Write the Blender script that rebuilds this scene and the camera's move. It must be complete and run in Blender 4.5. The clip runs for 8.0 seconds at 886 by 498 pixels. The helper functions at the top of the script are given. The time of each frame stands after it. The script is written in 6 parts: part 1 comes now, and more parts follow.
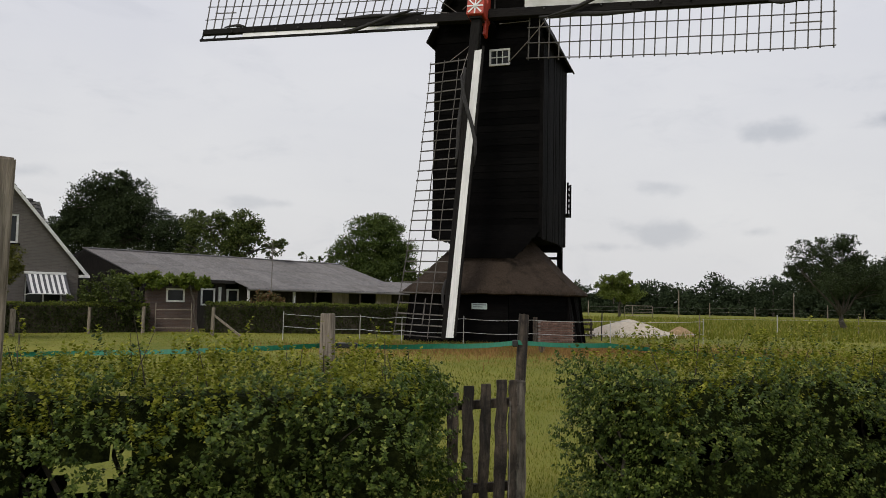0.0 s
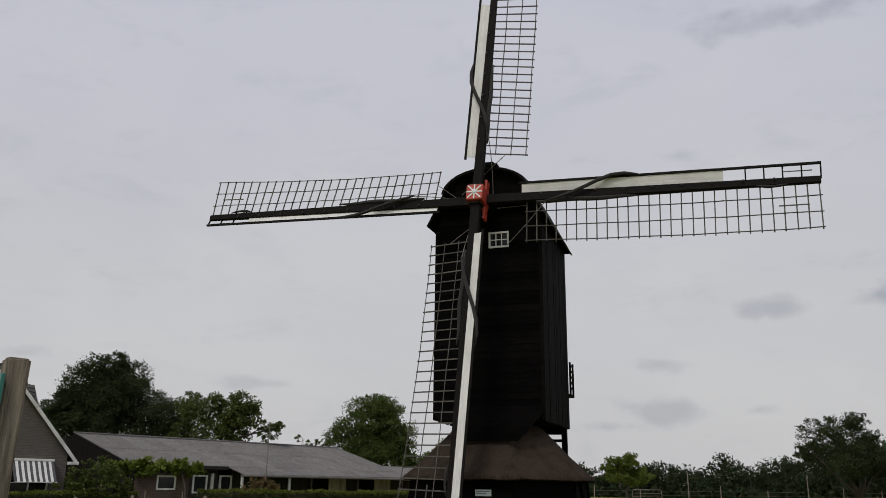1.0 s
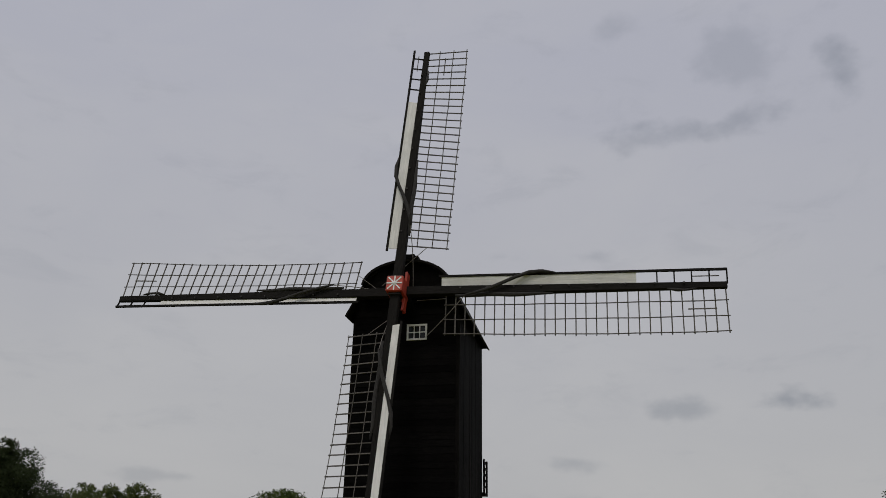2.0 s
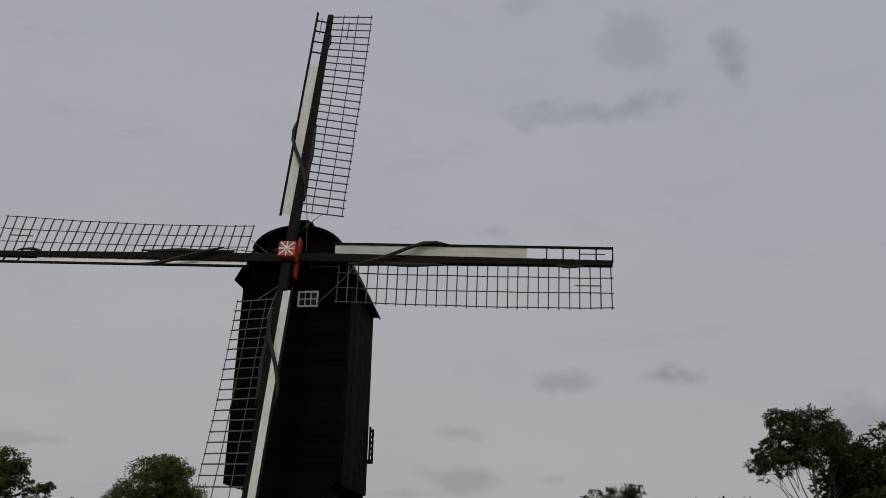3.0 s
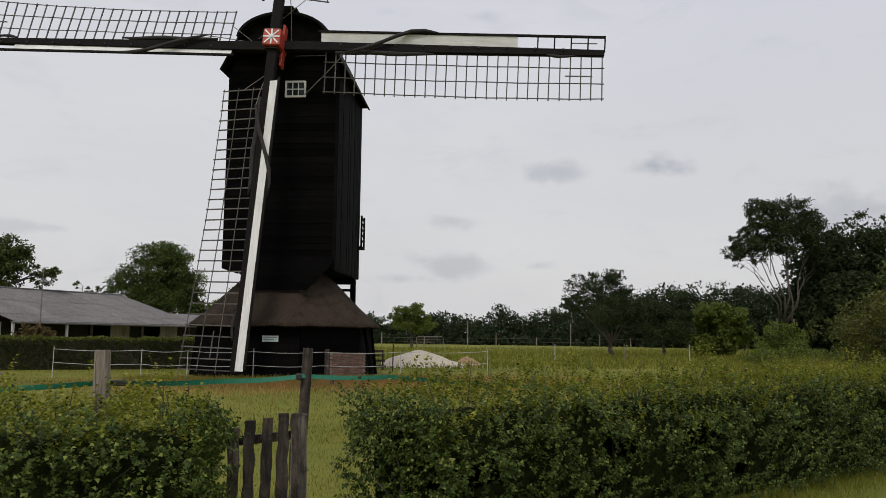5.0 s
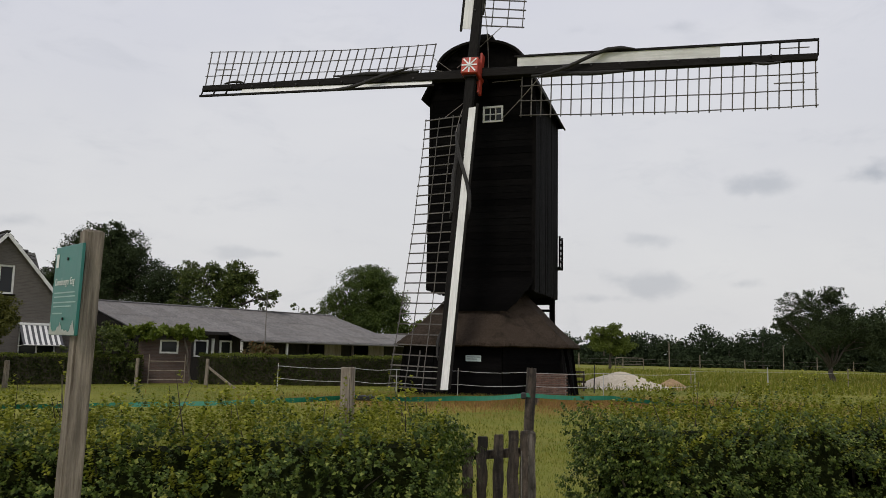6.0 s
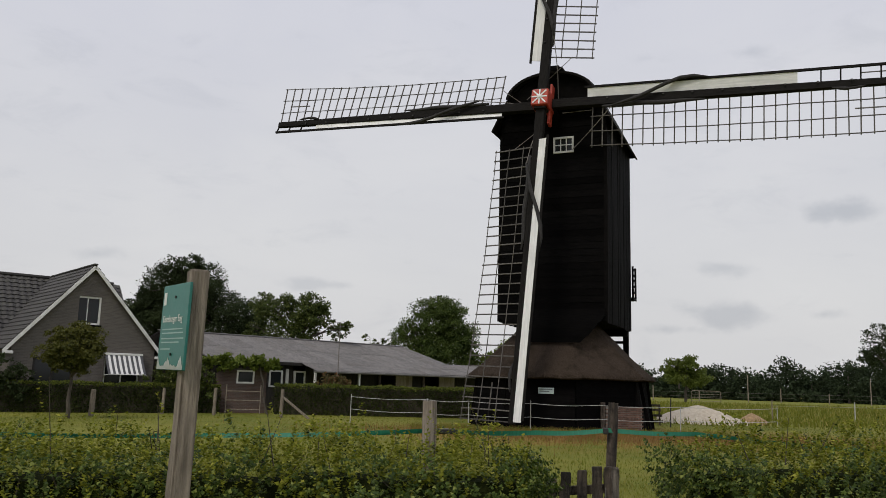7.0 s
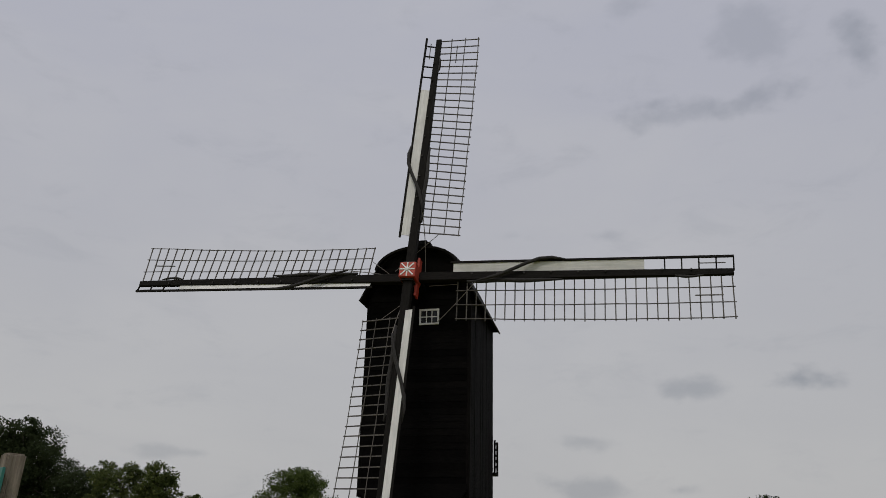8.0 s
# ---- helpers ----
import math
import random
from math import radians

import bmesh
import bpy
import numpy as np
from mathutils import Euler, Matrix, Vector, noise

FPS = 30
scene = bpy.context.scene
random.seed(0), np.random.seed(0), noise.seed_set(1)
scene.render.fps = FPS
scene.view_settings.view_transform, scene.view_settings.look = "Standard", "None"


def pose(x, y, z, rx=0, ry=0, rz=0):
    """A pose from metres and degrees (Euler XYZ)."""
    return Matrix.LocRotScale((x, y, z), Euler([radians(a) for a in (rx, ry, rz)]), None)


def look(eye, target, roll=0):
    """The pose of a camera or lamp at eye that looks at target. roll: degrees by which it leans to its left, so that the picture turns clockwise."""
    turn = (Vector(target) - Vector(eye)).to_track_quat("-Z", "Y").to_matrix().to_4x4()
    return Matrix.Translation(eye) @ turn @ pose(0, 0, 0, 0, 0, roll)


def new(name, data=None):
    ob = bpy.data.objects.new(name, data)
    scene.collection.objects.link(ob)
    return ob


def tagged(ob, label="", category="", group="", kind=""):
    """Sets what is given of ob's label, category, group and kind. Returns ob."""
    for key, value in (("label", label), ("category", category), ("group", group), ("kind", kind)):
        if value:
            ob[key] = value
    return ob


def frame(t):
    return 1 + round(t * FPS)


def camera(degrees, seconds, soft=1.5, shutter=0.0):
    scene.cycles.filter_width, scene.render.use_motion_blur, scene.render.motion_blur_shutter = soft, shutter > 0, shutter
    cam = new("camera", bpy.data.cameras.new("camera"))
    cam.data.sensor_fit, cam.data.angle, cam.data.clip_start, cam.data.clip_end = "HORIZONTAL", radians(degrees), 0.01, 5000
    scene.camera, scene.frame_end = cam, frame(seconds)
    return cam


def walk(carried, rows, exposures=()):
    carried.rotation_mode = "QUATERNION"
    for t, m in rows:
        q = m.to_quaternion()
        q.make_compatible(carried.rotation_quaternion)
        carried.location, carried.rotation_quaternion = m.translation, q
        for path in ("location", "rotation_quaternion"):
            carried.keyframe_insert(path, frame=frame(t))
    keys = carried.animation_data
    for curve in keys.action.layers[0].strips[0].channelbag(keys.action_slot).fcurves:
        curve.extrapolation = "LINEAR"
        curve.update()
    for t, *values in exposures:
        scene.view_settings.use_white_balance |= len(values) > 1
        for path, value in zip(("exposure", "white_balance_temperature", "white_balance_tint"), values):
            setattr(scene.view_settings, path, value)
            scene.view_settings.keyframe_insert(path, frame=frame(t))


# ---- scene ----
cam = camera(57.22, 8.0, soft=0.6)
# seconds: x, y, z, pitch, roll, yaw
PATH = [
    (0.0, 0.000, 0.000, 1.609, 3.657, -1.053, 0.000),
    (0.5, -0.038, 0.015, 1.638, 8.716, -0.731, 0.191),
    (1.0, -0.105, 0.066, 1.688, 16.204, -0.680, -0.049),
    (1.2, -0.129, 0.048, 1.682, 17.897, -0.928, -0.240),
    (2.3, -0.049, 0.095, 1.679, 23.324, -0.649, -9.037),
    (2.5, -0.026, 0.113, 1.681, 23.149, -0.503, -10.758),
    (3.0, 0.039, 0.039, 1.682, 20.744, -0.671, -13.730),
    (3.5, 0.113, -0.168, 1.690, 12.605, -1.551, -14.452),
    (4.0, 0.175, -0.165, 1.642, 6.538, -1.416, -14.824),
    (4.2, 0.186, -0.182, 1.631, 5.824, -1.072, -14.691),
    (5.3, -0.030, -0.283, 1.634, 6.277, -0.231, -13.937),
    (5.5, -0.085, -0.315, 1.635, 6.590, -0.421, -11.795),
    (6.0, -0.192, -0.400, 1.629, 7.268, -1.151, -0.759),
    (6.5, -0.260, -0.459, 1.638, 7.088, -1.008, 2.722),
    (7.0, -0.281, -0.474, 1.647, 9.309, -1.531, 4.086),
    (7.5, -0.239, -0.490, 1.698, 17.801, -1.363, -0.949),
    (8.0, -0.145, -0.654, 1.707, 21.278, -1.300, -5.323),
]
EXPOSURES = [(0.0, 0.0), (0.5, -0.1), (1.0, -0.35), (1.2, -0.4), (2.3, -0.82), (2.5, -0.87), (3.0, -0.85), (3.5, -0.62), (4.0, -0.48),
             (4.2, -0.25), (5.3, -0.1), (5.5, -0.1), (6.0, -0.05), (6.5, -0.05), (7.0, -0.1), (7.5, -0.45), (8.0, -0.65)]
walk(cam, [(t, pose(x, y, z, 90 + pit, rol, yaw)) for t, x, y, z, pit, rol, yaw in PATH], EXPOSURES)

# ---------------------------------------------------------------- sky and sun
rng = np.random.default_rng(7)
SUN_AZ, SUN_EL = 205.0, 52.0          # degrees from +y clockwise, and above the horizon


class Nodes:
    """Short hand for building a node tree."""

    def __init__(self, tree):
        self.tree = tree
        self.nodes = tree.nodes

    def add(self, kind, **values):
        n = self.nodes.new(kind)
        for k, v in values.items():
            setattr(n, k, v)
        return n

    def link(self, a, b):
        self.tree.links.new(a, b)

    def put(self, socket, value):
        if isinstance(value, bpy.types.NodeSocket):
            self.link(value, socket)
        else:
            socket.default_value = value

    def math(self, op, a, b=0.0, clamp=False):
        n = self.add("ShaderNodeMath", operation=op, use_clamp=clamp)
        self.put(n.inputs[0], a)
        self.put(n.inputs[1], b)
        return n.outputs[0]

    def mix(self, fac, a, b, blend="MIX"):
        n = self.add("ShaderNodeMix", data_type="RGBA", blend_type=blend)
        self.put(n.inputs[0], fac)
        self.put(n.inputs[6], a if isinstance(a, bpy.types.NodeSocket) else (*a, 1))
        self.put(n.inputs[7], b if isinstance(b, bpy.types.NodeSocket) else (*b, 1))
        return n.outputs[2]

    def ramp(self, fac, lo, hi):
        n = self.add("ShaderNodeMapRange", interpolation_type="SMOOTHSTEP")
        self.put(n.inputs[0], fac)
        n.inputs[1].default_value, n.inputs[2].default_value = lo, hi
        return n.outputs[0]

    def noise(self, vector, scale, detail=4.0, rough=0.6, distortion=0.0):
        n = self.add("ShaderNodeTexNoise")
        self.link(vector, n.inputs["Vector"])
        n.inputs["Scale"].default_value, n.inputs["Detail"].default_value = scale, detail
        n.inputs["Roughness"].default_value, n.inputs["Distortion"].default_value = rough, distortion
        return n.outputs[0]


def make_sky():
    world = bpy.data.worlds.new("overcast_sky")
    scene.world = world
    world.use_nodes = True
    t = Nodes(world.node_tree)
    back = t.nodes["Background"]
    co = t.add("ShaderNodeTexCoord").outputs["Generated"]
    sky = t.add("ShaderNodeTexSky", sky_type="NISHITA", sun_disc=False, sun_elevation=radians(SUN_EL), sun_rotation=radians(SUN_AZ),
                dust_density=4.0, air_density=1.5)
    dim = t.mix(1.0, sky.outputs[0], (0.10, 0.10, 0.10), "MULTIPLY")
    sep = t.add("ShaderNodeSeparateXYZ")
    t.link(co, sep.inputs[0])
    x, y, z = sep.outputs
    az = t.math("MULTIPLY", t.math("ARCTAN2", x, y), 57.2958)
    el = t.math("MULTIPLY", t.math("ARCSINE", z), 57.2958)
    # a grey cloud deck, a little darker overhead
    deck = t.mix(t.ramp(el, 0.0, 42.0), (0.722, 0.722, 0.738), (0.690, 0.703, 0.812))
    flat = t.add("ShaderNodeMapping")
    flat.inputs["Scale"].default_value = (1, 1, 2.6)
    t.link(co, flat.inputs[0])
    billow = t.noise(flat.outputs[0], 2.2, 5, 0.55, 0.3)
    deck = t.mix(t.math("MULTIPLY", t.ramp(billow, 0.35, 0.75), 0.24), deck, (0.93, 0.92, 0.90))
    fine = t.noise(flat.outputs[0], 9.0, 6, 0.62, 0.4)
    deck = t.mix(t.math("MULTIPLY", t.ramp(fine, 0.52, 0.76), 0.16), deck, (0.40, 0.43, 0.50))
    # low scraps of cloud: azimuth, elevation, half width, half height, strength
    scraps = [(27.0, 30.0, 5.5, 1.1, 0.5), (35.9, 31.3, 1.7, 2.2, 0.55), (28.3, 34.3, 3.6, 2.2, 0.32), (20.1, 37.2, 2.0, 0.9, 0.3),
              (22.1, 11.4, 2.3, 0.85, 0.5), (28.9, 11.7, 2.5, 0.95, 0.7), (10.2, 22.2, 2.2, 0.7, 0.3), (17.0, 22.0, 2.0, 0.6, 0.3),
              (15.2, 8.0, 3.0, 0.6, 0.35), (15.0, 4.9, 3.4, 0.8, 0.42), (20.9, 4.9, 1.3, 0.6, 0.42), (11.0, 3.9, 2.6, 0.5, 0.4),
              (-27.7, 7.6, 2.2, 0.6, 0.35), (-12.3, 6.5, 2.8, 0.45, 0.3), (-13.4, 16.5, 2.6, 0.8, 0.15), (42.0, 8.0, 5.0, 1.6, 0.5)]
    puff = t.add("ShaderNodeMapping")
    puff.inputs["Scale"].default_value = (1, 1, 1.5)
    t.link(co, puff.inputs[0])
    wob = t.noise(puff.outputs[0], 9.0, 4, 0.55)
    wob2 = t.noise(puff.outputs[0], 24.0, 4, 0.55)
    total = None
    for a, e, w, h, s in scraps:
        dx = t.math("DIVIDE", t.math("SUBTRACT", az, a), w)
        dy = t.math("DIVIDE", t.math("SUBTRACT", el, e), h)
        r = t.math("SQRT", t.math("ADD", t.math("MULTIPLY", dx, dx), t.math("MULTIPLY", dy, dy)))
        r = t.math("ADD", r, t.math("MULTIPLY", t.math("SUBTRACT", wob, 0.5), 4.0))
        r = t.math("ADD", r, t.math("MULTIPLY", t.math("SUBTRACT", wob2, 0.5), 1.5))
        m = t.math("MULTIPLY", t.math("SUBTRACT", 1.0, t.ramp(r, 0.0, 1.2)), s)
        total = m if total is None else t.math("MAXIMUM", total, m)
    deck = t.mix(t.math("MULTIPLY", total, 0.75), deck, (0.27, 0.31, 0.38))
    # below the horizon: dull ground light
    deck = t.mix(t.ramp(el, 0.0, -4.0), deck, (0.12, 0.13, 0.08))
    t.link(t.mix(0.93, dim, deck), back.inputs[0])
    back.inputs[1].default_value = 1.0


make_sky()
sun = new("sun", bpy.data.lights.new("sun", "SUN"))
sun.data.energy, sun.data.angle, sun.data.color = 1.5, radians(14), (1.0, 0.93, 0.82)
sun.matrix_world = look((0, 0, 60), (-math.sin(radians(SUN_AZ)) * 40, -math.cos(radians(SUN_AZ)) * 40, 60 - 40 * math.tan(radians(SUN_EL))))


# ---------------------------------------------------------------- materials
def surface(name, dark, light, scale=3.0, rough=0.8, bump=0.2, bump_scale=30.0, stretch=(1, 1, 1), stain=None, stain_scale=0.6,
            stain_amount=0.5, metal=0.0, vary=0.0, spec=0.5):
    """A two-scale procedural surface in the object's own metres."""
    m = bpy.data.materials.new(name)
    m.use_nodes = True
    t = Nodes(m.node_tree)
    bsdf = t.nodes["Principled BSDF"]
    co = t.add("ShaderNodeTexCoord").outputs["Object"]
    info = t.add("ShaderNodeObjectInfo")
    shift = t.add("ShaderNodeVectorMath", operation="ADD")
    t.link(co, shift.inputs[0])
    hop = t.add("ShaderNodeVectorMath", operation="SCALE")
    hop.inputs[0].default_value = (37.0, 19.0, 53.0)
    t.link(info.outputs["Random"], hop.inputs["Scale"])
    t.link(hop.outputs[0], shift.inputs[1])
    mp = t.add("ShaderNodeMapping")
    mp.inputs["Scale"].default_value = stretch
    t.link(shift.outputs[0], mp.inputs[0])
    grain = t.noise(mp.outputs[0], scale, 6, 0.65)
    col = t.mix(t.ramp(grain, 0.3, 0.72), dark, light)
    if stain:
        patch = t.noise(shift.outputs[0], stain_scale, 5, 0.6, 0.5)
        col = t.mix(t.math("MULTIPLY", t.ramp(patch, 0.45, 0.7), stain_amount), col, stain)
    if vary:
        hsv = t.add("ShaderNodeHueSaturation")
        t.link(col, hsv.inputs["Color"])
        t.link(t.math("ADD", t.math("MULTIPLY", info.outputs["Random"], 2 * vary), 1 - vary), hsv.inputs["Value"])
        col = hsv.outputs[0]
    t.link(col, bsdf.inputs["Base Color"])
    t.link(t.math("ADD", t.math("MULTIPLY", grain, 0.25), rough - 0.12, clamp=True), bsdf.inputs["Roughness"])
    bsdf.inputs["Metallic"].default_value = metal
    bsdf.inputs["Specular IOR Level"].default_value = spec
    if bump:
        b = t.add("ShaderNodeBump")
        b.inputs["Strength"].default_value, b.inputs["Distance"].default_value = bump, 0.02
        t.link(t.noise(mp.outputs[0], bump_scale, 4, 0.6), b.inputs["Height"])
        t.link(b.outputs[0], bsdf.inputs["Normal"])
    return m


def foliage(name, dark, light, tip=None, rough=0.55, through_light=0.25, gloss=0.2, vary=0.75, patch=0.7):
    """Leaves: each one its own shade, some light passing through."""
    m = bpy.data.materials.new(name)
    m.use_nodes = True
    t = Nodes(m.node_tree)
    bsdf = t.nodes["Principled BSDF"]
    rnd = t.add("ShaderNodeNewGeometry").outputs["Random Per Island"]
    co = t.add("ShaderNodeTexCoord").outputs["Object"]
    big = t.noise(co, patch, 3, 0.6)
    col = t.mix(t.math("ADD", t.math("MULTIPLY", rnd, vary), t.math("MULTIPLY", t.ramp(big, 0.35, 0.68), 0.3), clamp=True), dark, light)
    if tip:
        col = t.mix(t.math("MULTIPLY", t.ramp(rnd, 0.78, 0.98), 0.8), col, tip)
    t.link(col, bsdf.inputs["Base Color"])
    bsdf.inputs["Roughness"].default_value = rough
    bsdf.inputs["Specular IOR Level"].default_value = gloss
    tr = t.add("ShaderNodeBsdfTranslucent")
    t.link(col, tr.inputs[0])
    mx = t.add("ShaderNodeMixShader")
    mx.inputs[0].default_value = through_light
    t.link(bsdf.outputs[0], mx.inputs[1])
    t.link(tr.outputs[0], mx.inputs[2])
    t.link(mx.outputs[0], t.nodes["Material Output"].inputs["Surface"])
    return m


def glass_dark(name):
    m = bpy.data.materials.new(name)
    m.use_nodes = True
    b = m.node_tree.nodes["Principled BSDF"]
    b.inputs["Base Color"].default_value = (0.02, 0.022, 0.025, 1)
    b.inputs["Roughness"].default_value = 0.06
    b.inputs["Specular IOR Level"].default_value = 0.25
    return m


def meadow():
    """Pasture: mixed greens with dry and rusty patches."""
    m = bpy.data.materials.new("pasture_grass")
    m.use_nodes = True
    t = Nodes(m.node_tree)
    bsdf = t.nodes["Principled BSDF"]
    co = t.add("ShaderNodeTexCoord").outputs["Object"]
    sep = t.add("ShaderNodeSeparateXYZ")
    t.link(co, sep.inputs[0])
    x, y = sep.outputs[0], sep.outputs[1]
    big, mid, fine = t.noise(co, 0.16, 4, 0.6, 0.6), t.noise(co, 1.3, 5, 0.65), t.noise(co, 22.0, 4, 0.7)
    col = t.mix(t.ramp(big, 0.35, 0.68), (0.118, 0.142, 0.020), (0.215, 0.212, 0.038))
    col = t.mix(t.math("MULTIPLY", t.ramp(mid, 0.42, 0.7), 0.5), col, (0.205, 0.176, 0.042))
    # rusty sorrel and bare ground in front of the mill
    near = t.math("MULTIPLY", t.ramp(y, 19.0, 26.0), t.math("SUBTRACT", 1.0, t.ramp(y, 31.0, 36.0)))
    near = t.math("MULTIPLY", near, t.ramp(x, -6.0, 0.0))
    near = t.math("MULTIPLY", near, t.math("SUBTRACT", 1.0, t.ramp(x, 11.0, 16.0)))
    rust = t.math("MULTIPLY", near, t.ramp(t.noise(co, 0.55, 4, 0.6), 0.40, 0.58))
    col = t.mix(t.math("MULTIPLY", rust, 0.8), col, (0.27, 0.155, 0.045))
    col = t.mix(t.math("MULTIPLY", t.ramp(fine, 0.5, 0.78), 0.5), col, (0.070, 0.085, 0.012))
    t.link(col, bsdf.inputs["Base Color"])
    bsdf.inputs["Roughness"].default_value = 0.9
    bsdf.inputs["Specular IOR Level"].default_value = 0.15
    b = t.add("ShaderNodeBump")
    b.inputs["Strength"].default_value, b.inputs["Distance"].default_value = 0.8, 0.05
    t.link(fine, b.inputs["Height"])
    t.link(b.outputs[0], bsdf.inputs["Normal"])
    return m


def brickwork(name, a, b, mortar, width=0.21, height=0.062):
    m = bpy.data.materials.new(name)
    m.use_nodes = True
    t = Nodes(m.node_tree)
    bsdf = t.nodes["Principled BSDF"]
    co = t.add("ShaderNodeTexCoord").outputs["Object"]
    sep, com = t.add("ShaderNodeSeparateXYZ"), t.add("ShaderNodeCombineXYZ")
    t.link(co, sep.inputs[0])
    t.link(t.math("ADD", sep.outputs[0], sep.outputs[1]), com.inputs[0])
    t.link(sep.outputs[2], com.inputs[1])
    br = t.add("ShaderNodeTexBrick")
    t.link(com.outputs[0], br.inputs["Vector"])
    br.inputs["Color1"].default_value, br.inputs["Color2"].default_value, br.inputs["Mortar"].default_value = (*a, 1), (*b, 1), (*mortar, 1)
    br.inputs["Scale"].default_value, br.inputs["Mortar Size"].default_value = 1.0, 0.006
    br.inputs["Brick Width"].default_value, br.inputs["Row Height"].default_value = width, height
    grime = t.noise(co, 0.8, 5, 0.6, 0.4)
    col = t.mix(t.math("MULTIPLY", t.ramp(grime, 0.4, 0.72), 0.35), br.outputs[0], (0.10, 0.095, 0.085))
    t.link(col, bsdf.inputs["Base Color"])
    bsdf.inputs["Roughness"].default_value = 0.9
    bp = t.add("ShaderNodeBump")
    bp.inputs["Strength"].default_value, bp.inputs["Distance"].default_value = 0.5, 0.01
    t.link(t.math("SUBTRACT", 1.0, br.outputs[1]), bp.inputs["Height"])
    t.link(bp.outputs[0], bsdf.inputs["Normal"])
    return m


M_TAR = surface("tarred_boards", (0.0018, 0.0018, 0.002), (0.0050, 0.0047, 0.0046), 4, 0.75, 0.35, 40, (1, 1, 6), (0.007, 0.0063, 0.006), 0.9, 0.3, vary=0.4, spec=0.025)
M_TARV = surface("tarred_upright_boards", (0.0022, 0.0021, 0.0021), (0.0070, 0.0064, 0.0062), 4, 0.75, 0.35, 40, (6, 6, 1), (0.012, 0.0105, 0.010), 0.9, 0.35, vary=0.45, spec=0.03)
M_ROOF = surface("tarred_roof", (0.0045, 0.004, 0.0038), (0.011, 0.010, 0.009), 5, 0.8, 0.5, 30, (1, 5, 1), (0.018, 0.016, 0.014), 0.7, 0.4, spec=0.12)
M_THATCH = surface("thatch", (0.016, 0.012, 0.009), (0.088, 0.066, 0.050), 9, 0.95, 1.0, 60, (4, 4, 1.2), (0.018, 0.015, 0.011), 1.5, 0.75, spec=0.05)
M_STOCK = surface("weathered_stock", (0.0045, 0.0042, 0.004), (0.018, 0.0165, 0.015), 6, 0.8, 0.4, 40, (0.5, 6, 6), (0.012, 0.011, 0.010), 0.7, 0.5, spec=0.12)
M_LATH = surface("sail_laths", (0.050, 0.046, 0.043), (0.145, 0.134, 0.122), 6, 0.8, 0.2, 40, (1, 4, 4), vary=0.3, spec=0.4)
M_WHITE = surface("white_painted_board", (0.66, 0.67, 0.66), (0.84, 0.84, 0.82), 3, 0.6, 0.12, 50, (0.4, 4, 4), (0.52, 0.52, 0.49), 0.9, 0.5, vary=0.05)
M_TRIM = surface("white_trim_paint", (0.62, 0.62, 0.60), (0.80, 0.80, 0.78), 4, 0.5, 0.1, 40, stain=(0.42, 0.41, 0.38), stain_scale=1.5, stain_amount=0.4)
M_RED = surface("red_paint", (0.36, 0.035, 0.018), (0.52, 0.06, 0.03), 5, 0.5, 0.15, 30, stain=(0.22, 0.03, 0.02), stain_amount=0.5)
M_CLOTH = surface("rolled_sailcloth", (0.010, 0.0095, 0.0095), (0.042, 0.040, 0.039), 8, 0.9, 0.6, 30, (1, 3, 3))
M_ROPE = surface("grey_rope", (0.12, 0.11, 0.10), (0.24, 0.22, 0.20), 30, 0.9, 0.3, 90)
M_IRON = surface("dark_iron", (0.015, 0.015, 0.015), (0.04, 0.036, 0.033), 10, 0.55, 0.2, 40, metal=0.5)
M_GLASS = glass_dark("window_glass")
M_POST = surface("grey_weathered_wood", (0.120, 0.098, 0.074), (0.340, 0.290, 0.232), 9, 0.85, 0.7, 55, (5, 5, 0.35), (0.075, 0.062, 0.048), 1.3, 0.5, vary=0.15)
M_PICKET = surface("dark_split_wood", (0.008, 0.006, 0.005), (0.135, 0.104, 0.080), 4.5, 0.92, 1.0, 60, (5, 5, 0.6), (0.012, 0.009, 0.007), 6.0, 0.95, vary=0.25)
M_BLEACHED = surface("bleached_cracked_wood", (0.035, 0.028, 0.022), (0.36, 0.315, 0.265), 4.5, 0.92, 1.0, 60, (5, 5, 0.5), (0.020, 0.015, 0.011), 6.0, 0.85)
M_DARKBRICK = brickwork("brown_shed_brick", (0.105, 0.066, 0.054), (0.075, 0.050, 0.043), (0.115, 0.098, 0.088))
M_BRICK = brickwork("grey_brown_brick", (0.128, 0.112, 0.098), (0.092, 0.081, 0.072), (0.140, 0.132, 0.122))
M_REDBRICK = surface("red_brick", (0.085, 0.046, 0.035), (0.185, 0.108, 0.082), 8, 0.9, 0.4, 60, vary=0.35)
M_MORTAR = surface("old_mortar", (0.15, 0.14, 0.125), (0.24, 0.225, 0.20), 12, 0.95, 0.4, 60)
M_TILE = surface("dark_roof_tiles", (0.030, 0.028, 0.027), (0.064, 0.060, 0.058), 4, 0.7, 0.25, 40, stain=(0.085, 0.090, 0.060), stain_scale=1.2, stain_amount=0.3, vary=0.12)
M_CORR = surface("weathered_corrugated_sheet", (0.120, 0.116, 0.116), (0.195, 0.187, 0.184), 3, 0.85, 0.25, 30, stain=(0.115, 0.105, 0.095), stain_scale=0.5, stain_amount=0.5, vary=0.10)
M_BARN = surface("dark_barn_boards", (0.010, 0.0085, 0.0075), (0.032, 0.027, 0.024), 5, 0.85, 0.4, 40, (5, 5, 0.6), vary=0.25)
